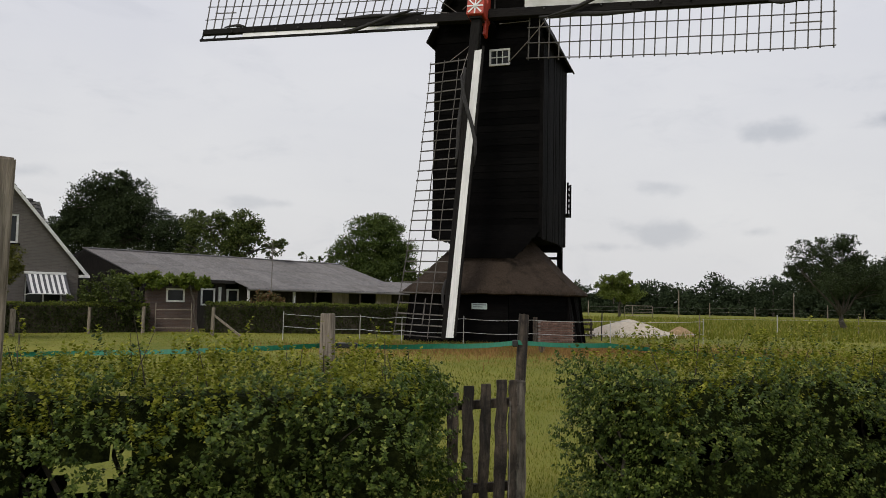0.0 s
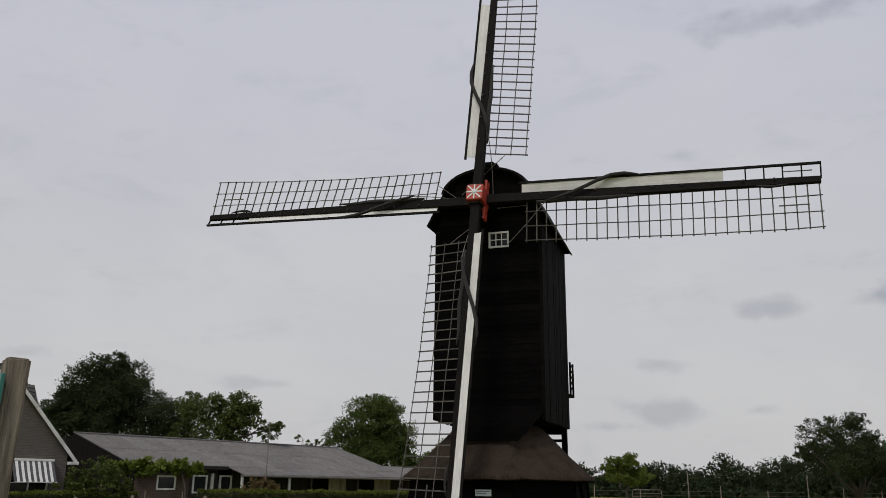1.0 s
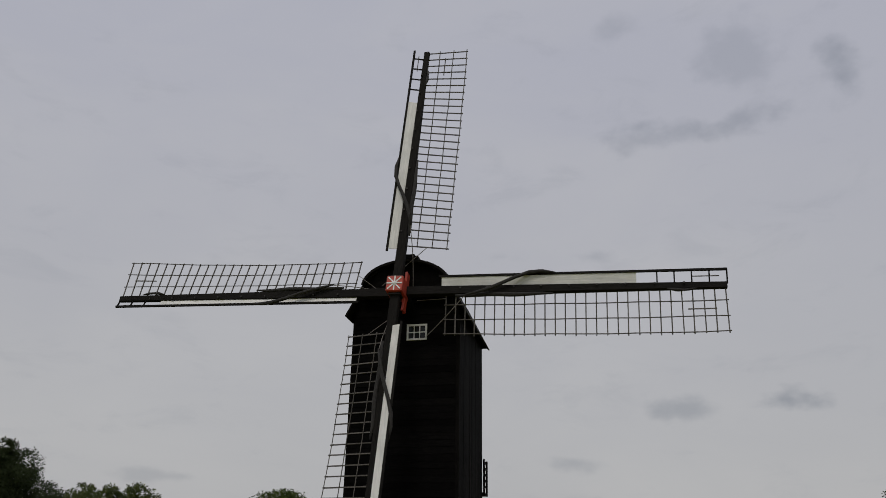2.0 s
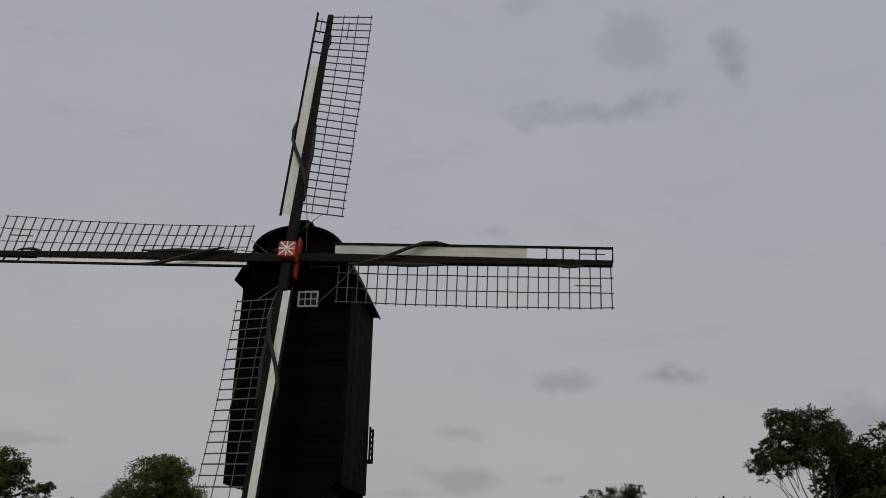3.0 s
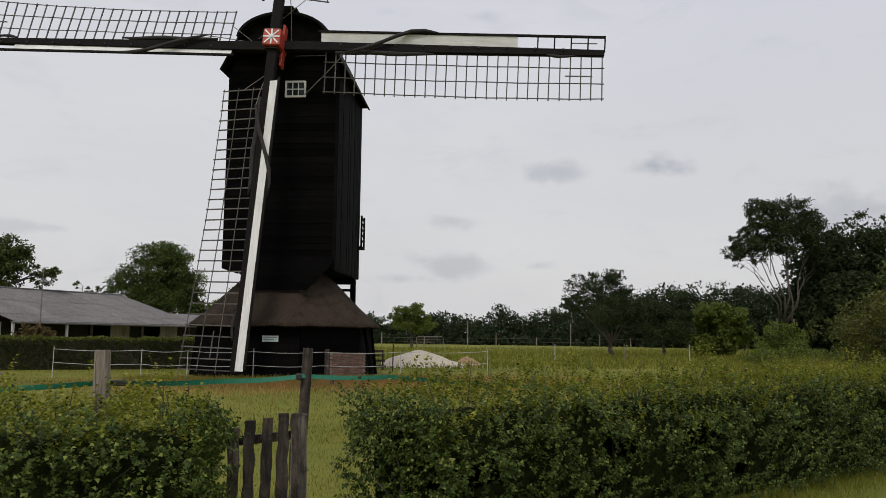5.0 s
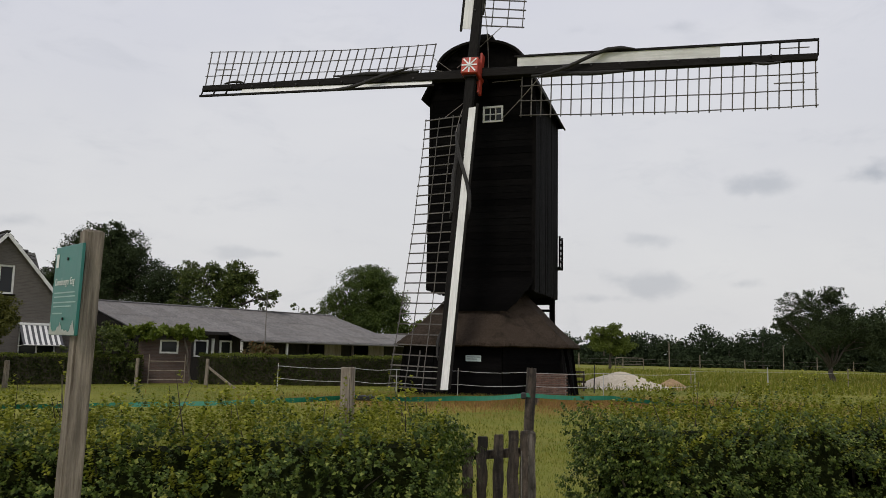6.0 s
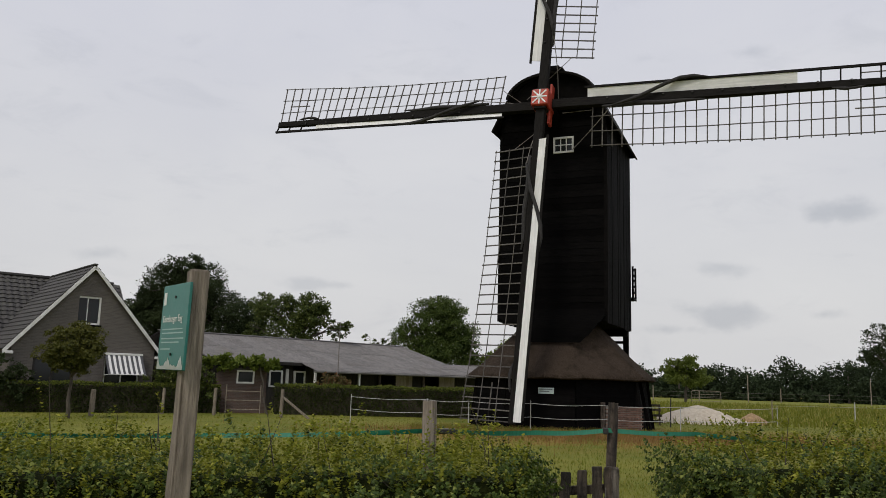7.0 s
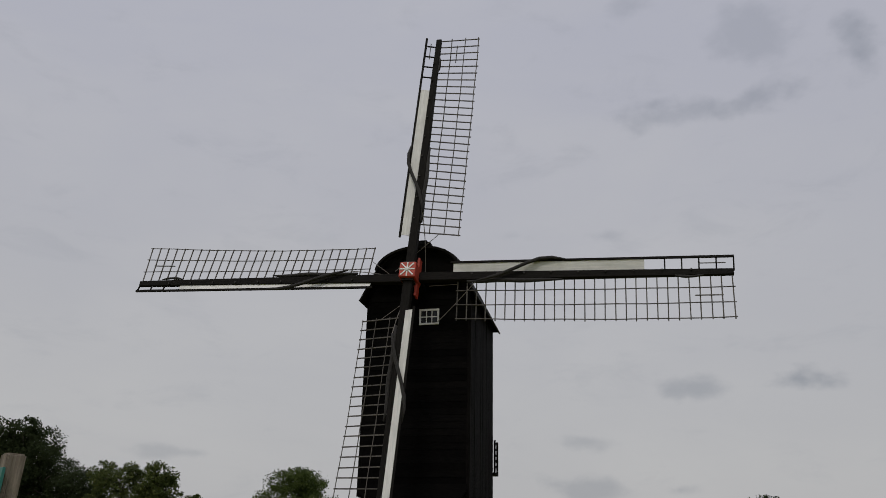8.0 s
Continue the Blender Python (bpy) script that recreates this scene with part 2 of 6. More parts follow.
M_DOOR = surface("bare_wood_door", (0.26, 0.22, 0.18), (0.44, 0.39, 0.33), 6, 0.85, 0.3, 50, (6, 6, 0.5), vary=0.2)
M_INSIDE = surface("shaded_stable_inside", (0.012, 0.011, 0.010), (0.028, 0.025, 0.022), 3, 0.95, 0.1)
M_AWNW = surface("white_awning_cloth", (0.66, 0.66, 0.66), (0.78, 0.78, 0.77), 5, 0.9, 0.1)
M_AWND = surface("dark_awning_cloth", (0.060, 0.062, 0.070), (0.10, 0.10, 0.11), 5, 0.9, 0.1)
M_SAND = surface("pale_sand", (0.40, 0.35, 0.28), (0.56, 0.50, 0.40), 7, 0.95, 0.6, 35, stain=(0.40, 0.33, 0.25), stain_scale=1.2, stain_amount=0.4)
M_EARTH = surface("orange_earth", (0.24, 0.16, 0.085), (0.36, 0.25, 0.14), 7, 0.95, 0.6, 35)
M_BARK = surface("bark", (0.045, 0.037, 0.029), (0.115, 0.098, 0.080), 7, 0.95, 0.8, 25, (3, 3, 0.6))
M_PALEBARK = surface("pale_bark", (0.060, 0.052, 0.043), (0.125, 0.110, 0.092), 7, 0.9, 0.5, 25, (3, 3, 0.6))
# stems and twigs; also the garden hedge cores, where it stands for shade
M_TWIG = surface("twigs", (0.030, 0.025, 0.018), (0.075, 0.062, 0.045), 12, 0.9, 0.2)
# near-black for the hawthorn hedge cores: shade between leaves put into the colour
M_HEART = surface("hedge_inner_shade", (0.005, 0.008, 0.002), (0.022, 0.028, 0.007), 22, 0.95, 1.0, 40, spec=0.05)
M_TAPE = surface("green_fence_tape", (0.005, 0.115, 0.060), (0.010, 0.180, 0.098), 12, 0.6, 0.15, 80, (8, 1, 1))
M_PLASTIC = surface("white_plastic_stake", (0.34, 0.34, 0.33), (0.48, 0.48, 0.46), 8, 0.5, 0.05)
M_BLACKP = surface("black_plastic", (0.012, 0.012, 0.012), (0.025, 0.025, 0.025), 8, 0.45, 0.05)
M_SIGN = surface("teal_sign_face", (0.012, 0.135, 0.110), (0.018, 0.165, 0.135), 3, 0.4, 0.04, 40, stain=(0.03, 0.17, 0.14), stain_scale=6, stain_amount=0.4)
M_SIGNW = surface("white_sign_print", (0.60, 0.62, 0.58), (0.70, 0.72, 0.68), 8, 0.45, 0.0)
M_SIGNL = surface("faded_sign_print", (0.22, 0.36, 0.32), (0.30, 0.44, 0.40), 8, 0.45, 0.0)
M_PLATE = surface("pale_blue_plate", (0.42, 0.52, 0.52), (0.52, 0.60, 0.60), 5, 0.4, 0.05)
M_INK = surface("dull_ink", (0.10, 0.13, 0.14), (0.14, 0.17, 0.18), 8, 0.6, 0.0)
M_MEADOW = meadow()

L_HEDGE = foliage("hedge_leaves", (0.010, 0.024, 0.005), (0.108, 0.155, 0.025), (0.245, 0.275, 0.065), 0.50, 0.22, 0.16, 0.7, 5.5)
L_SHOOT = foliage("young_shoot_leaves", (0.098, 0.122, 0.012), (0.262, 0.272, 0.030), (0.36, 0.345, 0.065), 0.6, 0.35, 0.08)
L_TRIM = foliage("trimmed_hedge_leaves", (0.010, 0.018, 0.004), (0.058, 0.074, 0.015), None, 0.6, 0.2)
L_TRIMTOP = foliage("trimmed_hedge_new_leaves", (0.070, 0.095, 0.014), (0.180, 0.205, 0.036), None, 0.6, 0.3)
L_LIME = foliage("lime_tree_leaves", (0.026, 0.046, 0.011), (0.108, 0.148, 0.032), None, 0.55, 0.25, 0.15)
L_DARK = foliage("dark_tree_leaves", (0.019, 0.029, 0.012), (0.062, 0.083, 0.032), None, 0.75, 0.15, 0.1, 0.45)
L_MID = foliage("tree_leaves", (0.026, 0.042, 0.009), (0.100, 0.130, 0.026), (0.15, 0.17, 0.045), 0.5, 0.25)
L_OLIVE = foliage("olive_leaves", (0.034, 0.044, 0.008), (0.135, 0.132, 0.026), None, 0.5, 0.25)
L_LIGHT = foliage("light_tree_leaves", (0.060, 0.090, 0.013), (0.150, 0.185, 0.034), None, 0.55, 0.3)
L_VINE = foliage("vine_leaves", (0.070, 0.110, 0.014), (0.170, 0.210, 0.034), None, 0.5, 0.35)
L_RUST = foliage("rusty_shrub_leaves", (0.060, 0.065, 0.020), (0.180, 0.120, 0.050), (0.24, 0.10, 0.06), 0.6, 0.2)
L_FAR = foliage("far_wood_leaves", (0.024, 0.036, 0.018), (0.050, 0.068, 0.034), None, 0.85, 0.12, 0.06, 0.4)
L_GRASS = foliage("grass_blades", (0.100, 0.122, 0.016), (0.225, 0.228, 0.036), (0.33, 0.28, 0.09), 0.6, 0.35, 0.1)
L_SORREL = foliage("rusty_seed_heads", (0.16, 0.10, 0.035), (0.30, 0.17, 0.06), None, 0.7, 0.25)


# ---------------------------------------------------------------- mesh helpers
def part(name, bm, material, parent=None, label="", at=None, smooth=False, bevel=0.0):
    """Links a bmesh as one mesh object."""
    if bevel:
        bmesh.ops.bevel(bm, geom=list(bm.edges), offset=bevel, segments=1, affect="EDGES")
    bmesh.ops.recalc_face_normals(bm, faces=list(bm.faces))
    me = bpy.data.meshes.new(name)
    bm.to_mesh(me)
    bm.free()
    if smooth:
        me.shade_smooth()
    return link(name, me, material, parent, label, at)


def link(name, me, material, parent=None, label="", at=None):
    if material and not me.materials:
        me.materials.append(material)
    ob = new(name, me)
    if parent:
        ob.parent = parent
    if at is not None:
        ob.matrix_basis = at
    return tagged(ob, label)


def thing(name, label, category, m=None, group="", kind=""):
    ob = new(name)
    ob.empty_display_size = 0.2
    if m is not None:
        ob.matrix_basis = m
    return tagged(ob, label, category, group, kind)


def block(bm, x0, x1, y0, y1, z0, z1, m=None):
    g = Matrix.Translation(((x0 + x1) / 2, (y0 + y1) / 2, (z0 + z1) / 2)) @ Matrix.Diagonal((x1 - x0, y1 - y0, z1 - z0, 1))
    return bmesh.ops.create_cube(bm, size=1, matrix=(m @ g) if m is not None else g)["verts"]


def blocks(*rows):
    bm = bmesh.new()
    for r in rows:
        block(bm, *r)
    return bm


def beam(bm, p, q, w, h, w2=None, h2=None, up=(0, 0, 1)):
    """A straight timber from p to q."""
    p, q = Vector(p), Vector(q)
    d = (q - p).normalized()
    side = d.cross(Vector(up))
    side = side.normalized() if side.length > 1e-4 else Vector((1, 0, 0))
    top = side.cross(d)
    vs = []
    for c, a, b in ((p, w, h), (q, w2 or w, h2 or h)):
        for i, j in ((-1, -1), (1, -1), (1, 1), (-1, 1)):
            vs.append(bm.verts.new(c + side * (i * a / 2) + top * (j * b / 2)))
    for f in ((3, 2, 1, 0), (4, 5, 6, 7), (0, 1, 5, 4), (1, 2, 6, 5), (2, 3, 7, 6), (3, 0, 4, 7)):
        bm.faces.new([vs[i] for i in f])
    return vs


def tube(bm, pts, radii, n=8):
    """A round limb through pts."""
    pts = [Vector(p) for p in pts]
    if not hasattr(radii, "__len__"):
        radii = [radii] * len(pts)
    rings = []
    side = Vector((1, 0.13, 0.07))
    for i, p in enumerate(pts):
        d = (pts[min(i + 1, len(pts) - 1)] - pts[max(i - 1, 0)]).normalized()
        a = (side - d * side.dot(d))
        a = a.normalized() if a.length > 1e-3 else d.orthogonal().normalized()
        side, b = a, d.cross(a)
        rings.append([bm.verts.new(p + (a * math.cos(k * 2 * math.pi / n) + b * math.sin(k * 2 * math.pi / n)) * radii[i]) for k in range(n)])
    for r0, r1 in zip(rings, rings[1:]):
        for k in range(n):
            bm.faces.new((r0[k], r0[(k + 1) % n], r1[(k + 1) % n], r1[k]))
    bm.faces.new(rings[0][::-1])
    bm.faces.new(rings[-1])


def rough_wood(bm, amount, scale=9.0, seed=0.0, run=0.35):
    for v in bm.verts:
        n = noise.noise_vector(Vector((v.co.x * scale + seed, v.co.y * scale, v.co.z * scale * run)))
        v.co += Vector((n.x, n.y, 0)) * amount


def pile_mesh(name, verts, faces):
    me = bpy.data.meshes.new(name)
    me.from_pydata(verts.reshape(-1, 3).tolist(), [], faces.tolist())
    me.update()
    return me


def unit(v):
    return v / np.maximum(np.linalg.norm(v, axis=-1, keepdims=True), 1e-9)


def lump(p, scale, seed):
    return np.array([noise.noise(Vector((a * scale + seed, b * scale, c * scale))) for a, b, c in p])


# a plain folded leaf, and a lobed one: each half is one face
LEAF = np.array([(0, 0, 0), (0.34, 0.45, 0.10), (0, 1, 0.02), (-0.34, 0.45, 0.10)])
LEAF_F = np.array([(0, 1, 2, 3)])
LOBED = np.array([(0, 0, 0), (0.46, 0.30, 0.12), (0.23, 0.58, 0.05), (0, 1.0, -0.06), (-0.23, 0.58, 0.05), (-0.46, 0.30, 0.12)])


def scatter(points, along, normal, size, shape, r):
    """Leaf copies at points: stalk direction along, facing normal."""
    y = unit(along)
    x = unit(np.cross(y, normal))
    z = np.cross(x, y)
    s = size[:, None, None]
    v = points[:, None, :] + s * (shape[None, :, 0:1] * x[:, None, :] + shape[None, :, 1:2] * y[:, None, :] + shape[None, :, 2:3] * z[:, None, :])
    return v


def crown_mesh(name, lobes, count, size, seed, clump=0.22, droop=0.0, per=26, ragged=1.0, boughs_each=13):
    """Leaves in tight clumps on many small boughs round the lobes (centre and three radii) of a crown."""
    r = np.random.default_rng(seed)
    lobes = np.array(lobes, float)
    # boughs: smaller lobes set unevenly over each lobe
    boughs = []
    for l in lobes:
        n = boughs_each
        d = unit(r.normal(size=(n, 3)) + np.array([0, 0, 0.2]))
        f = r.uniform(0.45, 0.5 + 0.42 * ragged, (n, 1))
        c = l[:3] + d * l[3:] * f
        rad = l[3:] * r.uniform(0.24, 0.46, (n, 1))
        boughs.append(np.concatenate([c, rad], 1))
    boughs = np.concatenate(boughs)
    area = boughs[:, 3] * boughs[:, 4] + boughs[:, 3] * boughs[:, 5] + boughs[:, 4] * boughs[:, 5]
    m = max(8, count // per)
    k = r.choice(len(boughs), m, p=area / area.sum())
    d = unit(r.normal(size=(m, 3)) + np.array([0, 0, 0.3]))
    c = boughs[k, :3] + d * boughs[k, 3:] * np.clip(1 - np.abs(r.normal(size=(m, 1))) * 0.25, 0.2, 1.0)
    cs = boughs[k, 3:].mean(1, keepdims=True) * clump * 1.1
    which = r.integers(0, m, count)
    p = c[which] + np.clip(r.normal(size=(count, 3)), -1.5, 1.5) * cs[which] * np.array([1, 1, 0.7])
    out = unit(p - boughs[k[which], :3])
    nrm = unit(out * 0.7 + r.normal(size=(count, 3)) * 0.5 + np.array([0, 0, 0.6]))
    along = unit(r.normal(size=(count, 3)) + out * 0.5 - np.array([0, 0, droop]))
    s = size * r.uniform(0.6, 1.35, count)
    v = scatter(p, along, nrm, s, LEAF, r)
    f = (np.arange(count)[:, None, None] * 4 + LEAF_F[None]).reshape(-1, 4)
    return pile_mesh(name, v, f)


def limb_path(a, b, bend, n=6):
    a, b = Vector(a), Vector(b)
    return [a.lerp(b, i / (n - 1)) + Vector((bend * math.sin(i * 1.9 + a.x), bend * math.cos(i * 1.7 + a.y), bend * 0.5 * math.sin(math.pi * i / (n - 1)))) * (0 < i < n - 1)
            for i in range(n)]


def tree(name, label, base, lobes, count, size, seed, leaves, bark=None, trunk_r=0.22, fork=0.35, category="tree", group="", clump=0.22, stems=1, per=26, fork_at=0.0, ragged=1.0, bend=0.14, twigs=4, boughs_each=13):
    """A tree: tapered trunk, a limb into each lobe, and a crown of leaf clumps. Lobes are relative to the base."""
    t = thing(name, label, category, pose(*base), group)
    r = random.Random(seed)
    top = max(l[2] for l in lobes)
    low = min(l[2] - l[5] for l in lobes)
    fork_z = fork_at or max(0.3, low + (top - low) * fork)
    cx, cy = sum(l[0] for l in lobes) / len(lobes), sum(l[1] for l in lobes) / len(lobes)
    head = Vector((cx * 0.5, cy * 0.5, fork_z))
    for i in range(stems):
        bm = bmesh.new()
        off = Vector((r.uniform(-1, 1), r.uniform(-1, 1), 0)) * (0.5 * (stems > 1))
        pts = limb_path(off * 0.5 + Vector((0, 0, -0.1)), head + off * 1.4, trunk_r * 0.35)
        tube(bm, pts, [trunk_r * (1.25 - 0.6 * j / 5) / math.sqrt(stems) for j in range(6)], 9)
        part("trunk", bm, bark or M_BARK, t, smooth=True)
    for l in lobes:
        bm = bmesh.new()
        tip = Vector(l[:3]) + Vector((r.uniform(-.2, .2) * l[3], r.uniform(-.2, .2) * l[4], l[5] * 0.5))
        tube(bm, limb_path((head + Vector((r.uniform(-1, 1), r.uniform(-1, 1), 0)) * (0.45 * (stems > 1))) - Vector((0, 0, 0.15)), tip, bend), [trunk_r * f for f in (0.55, 0.46, 0.36, 0.26, 0.17, 0.06)], 6)
        for _ in range(twigs):
            u = Vector((r.gauss(0, 1), r.gauss(0, 1), r.gauss(0.3, 0.7))).normalized()
            a = head.lerp(tip, r.uniform(0.45, 0.85))
            tube(bm, limb_path(a, Vector(l[:3]) + Vector((u.x * l[3], u.y * l[4], u.z * l[5])) * 0.9, 0.08, 4), [trunk_r * f for f in (0.2, 0.15, 0.1, 0.03)], 5)
        part("limb", bm, bark or M_BARK, t, smooth=True)
    link("crown", crown_mesh("crown", lobes, count, size, seed, clump, per=per, ragged=ragged, boughs_each=boughs_each), leaves, t)
    return t


# ---------------------------------------------------------------- ground
def make_ground():
    bm = bmesh.new()
    bmesh.ops.create_grid(bm, x_segments=60, y_segments=60, size=1)
    for v in bm.verts:                         # fine in the middle, wide outside
        v.co.x, v.co.y = (math.copysign(abs(c) ** 3, c) * 1400 + c * 30 for c in (v.co.x, v.co.y))
        d = math.hypot(v.co.x, v.co.y)
        v.co.z = 0.06 * noise.noise(Vector((v.co.x * 0.13, v.co.y * 0.13, 0))) * min(1, max(0, (d - 8) / 12)) * (d < 120)
    part("ground", bm, M_MEADOW, smooth=True)
    tagged(bpy.data.objects["ground"], "green pasture with dry and rusty patches", "ground", kind="structure")


def make_grass():
    """Short blades, thick near the gate and thinner across the paddock; rusty heads before the mill."""
    r = np.random.default_rng(11)

    def blades(n, x, y, h, w):
        p = np.stack([x, y, np.zeros(n)], 1)
        lean = r.normal(size=(n, 3)) * 0.35
        lean[:, 2] = 1
        side = unit(np.stack([r.normal(size=n), r.normal(size=n), np.zeros(n)], 1))
        tip = p + unit(lean) * h[:, None]
        v = np.stack([p - side * w[:, None], p + side * w[:, None], tip], 1)
        return v

    y1 = 6.3 + 8 * r.random(30000) ** 1.3
    v1 = blades(30000, r.uniform(-0.4, 0.46, 30000) * y1 + 0.4, y1, r.uniform(0.025, 0.07, 30000), r.uniform(0.003, 0.006, 30000))
    y2 = 12 + 26 * r.random(60000) ** 1.1
    x2 = r.uniform(-0.75, 0.75, 60000) * y2
    v2 = blades(60000, x2, y2, r.uniform(0.03, 0.09, 60000), r.uniform(0.005, 0.012, 60000))
    y4 = 38 + 60 * r.random(26000)
    v4 = blades(26000, r.uniform(0.15, 0.9, 26000) * y4, y4, r.uniform(0.12, 0.45, 26000), r.uniform(0.02, 0.06, 26000))
    # rough verge along the foot of the long hedge
    k5 = r.random(9000)
    x5 = 2.0 + 8.5 * k5 + r.normal(size=9000) * 0.1
    v5 = blades(9000, x5, 6.45 + 0.5 * (x5 - 2.0) - 0.72 - np.abs(r.normal(size=9000)) * 0.45, r.uniform(0.03, 0.13, 9000), r.uniform(0.003, 0.006, 9000))
    # tall fringe along the mill's foot, and rough growth between the long hedge and the wood
    x6 = r.uniform(-3.5, 7.5, 9000)
    v6 = blades(9000, x6, 28.0 + 0.10 * np.abs(x6 - 1.5) ** 1.5 + r.normal(size=9000) * 0.5, r.uniform(0.08, 0.28, 9000), r.uniform(0.006, 0.013, 9000))
    k7 = r.random(26000)
    x7 = 19 + 22 * k7 + r.normal(size=26000) * 1.2
    y7 = 24 + 21 * k7 + r.normal(size=26000) * 2.6
    h7 = 0.25 + 0.55 * np.clip(lump(np.stack([x7, y7, 0 * x7], 1), 0.35, 3) + 0.5, 0, 1.2) * r.uniform(0.6, 1.5, 26000)
    v7 = blades(26000, x7, y7, h7, r.uniform(0.010, 0.028, 26000))
    v = np.concatenate([v1, v2, v4, v5, v6, v7])
    me = pile_mesh("grass", v, np.arange(len(v) * 3).reshape(-1, 3))
    tagged(link("grass", me, L_GRASS), "short mixed pasture grass on the paddock", "grass", kind="stuff")
    n = 14000
    y3, x3 = r.normal(27.5, 2.2, n), r.normal(4.0, 4.5, n)
    keep = y3 < 29.0
    x3, y3 = x3[keep], y3[keep]
    n = len(x3)
    v3 = blades(n, x3, y3, r.uniform(0.10, 0.30, n), r.uniform(0.005, 0.012, n))
    me = pile_mesh("sorrel", v3, np.arange(n * 3).reshape(-1, 3))
    tagged(link("sorrel", me, L_SORREL), "rusty brown sorrel standing in the grass", "weeds", kind="stuff")


make_ground()
make_grass()


# ---------------------------------------------------------------- the post mill
AZ, TILT, SPIN = 18.41, 8.23, -2.29
HUB = Vector((1.181, 30.145, 12.515))
FRONT, REAR, HALF = 1.40, 6.65, 2.15        # body, in the mill's own metres: y backwards from the sails' cross
LOW, EAVE = 4.10, 11.90
PIVOT = 3.0                                  # the post, and the middle of the roundhouse


def roof_edge(z):
    """Half width of the steep lower roof at height z."""
    return 2.50 - (z - EAVE) * 0.52


def make_mill():
    mill = thing("windmill", "black tarred wooden post mill with four lattice sails and thatched base", "windmill", pose(HUB.x, HUB.y, 0, 0, 0, -AZ))
    # body core and boards
    bm = bmesh.new()
    block(bm, -HALF + 0.03, HALF - 0.03, FRONT + 0.03, REAR - 0.03, LOW, 12.3)
    part("body", bm, M_TAR, mill)
    me = None
    z, i = 3.25, 0
    r = random.Random(4)
    while z < 13.0:
        h = 0.262
        half = HALF + 0.02 if z < 11.6 else min(HALF + 0.02, roof_edge(z + h) - 0.06)
        b = bmesh.new()
        vs = block(b, -half, half, FRONT - 0.022, FRONT + 0.02, 0, h + 0.02)
        for v in vs:
            if z < 4.30:
                f = min(1, max(0, (z + min(v.co.z, h) - 3.25) / 1.10)) ** 0.8
                v.co.x = 1.30 + 0.87 * f if v.co.x > 0 else -0.95 - (1.22 * f if z > 4.0 else 0.5 * f)
            if v.co.z < 0.1:
                v.co.y -= 0.016
            v.co.z += 0.012 * math.sin(v.co.x * 3 + i)
        part("front_board", b, M_TAR, mill, at=pose(0, r.uniform(-0.004, 0.004) - 0.62 * max(0, 4.45 - z), z, 0, r.uniform(-0.12, 0.12), 0))
        z += h
        i += 1
    b = blocks((-0.10, 0.10, -0.02, 0.02, 0, EAVE - LOW + 0.35))
    board = bpy.data.meshes.new("side_board")
    b.to_mesh(board)
    b.free()
    n = 25
    for sx in (-1, 1):
        for k in range(n):
            y = FRONT + 0.12 + k * (REAR - FRONT - 0.16) / (n - 1)
            link("side_board", board, M_TARV, mill, at=pose(sx * (HALF + r.uniform(-0.006, 0.012)), y, LOW - 0.05 + r.uniform(-0.03, 0.03), 0, 0, 90))
    for k in range(21):
        x = -HALF + 0.1 + k * (2 * HALF - 0.2) / 20
        link("rear_board", board, M_TARV, mill, at=pose(x, REAR + r.uniform(-0.004, 0.008), LOW - 0.05))
    for sx in (-1, 1):
        part("corner_board", blocks((sx * HALF - 0.07, sx * HALF + 0.07, FRONT - 0.05, FRONT + 0.06, LOW, 11.75)), M_TARV, mill)
    # underside: crown tree and sheers
    bm = bmesh.new()
    for sx in (-0.55, 0.55):
        block(bm, sx - 0.15, sx + 0.15, FRONT + 0.1, REAR + 0.1, LOW - 0.38, LOW - 0.02)
    part("floor_beam", bm, M_TARV, mill)
    part("floor_beam", blocks((-HALF, HALF, 5.9, 6.2, LOW - 0.30, LOW - 0.02)), M_TARV, mill)
    bm = bmesh.new()
    tube(bm, [(0, PIVOT, 0), (0, PIVOT, LOW)], [0.42, 0.40], 12)
    part("main_post", bm, M_TARV, mill)
    # main roof
    sec_rear = [(2.50, EAVE), (2.18, 12.52), (1.87, 13.13), (1.52, 13.82), (1.17, 14.42), (0.75, 14.82), (0.36, 14.98), (0, 15.02)]
    sec_front = [(2.50, EAVE), (2.18, 12.52), (1.87, 13.13), (1.66, 13.42), (1.30, 13.74), (0.86, 14.0), (0.42, 14.12), (0, 14.16)]

    def section(y, f, bm, grow=0.0):
        row = []
        pts = [(a[0] * (1 - f) + b[0] * f, a[1] * (1 - f) + b[1] * f) for a, b in zip(sec_front, sec_rear)]
        full = [(x, z) for x, z in pts] + [(-x, z) for x, z in pts[-2::-1]]
        for x, z in full:
            row.append(bm.verts.new((x * (1 + grow * 0.02), y, z + grow * 0.04)))
        return row

    bm = bmesh.new()
    rows = [section(y, f, bm) for y, f in ((1.0, 0.0), (1.35, 0.06), (1.9, 0.35), (2.5, 0.7), (3.2, 0.92), (4.0, 1), (5.4, 1), (6.92, 1))]
    for a, b in zip(rows, rows[1:]):
        for k in range(len(a) - 1):
            bm.faces.new((a[k], a[k + 1], b[k + 1], b[k]))
    bmesh.ops.recalc_face_normals(bm, faces=list(bm.faces))
    bmesh.ops.solidify(bm, geom=list(bm.faces), thickness=0.07)
    part("roof", bm, M_ROOF, mill)
    for y, f in ((FRONT + 0.12, 0.06), (REAR - 0.05, 1)):
        bm = bmesh.new()
        row = section(y, f, bm, -0.8)
        bm.faces.new(row)
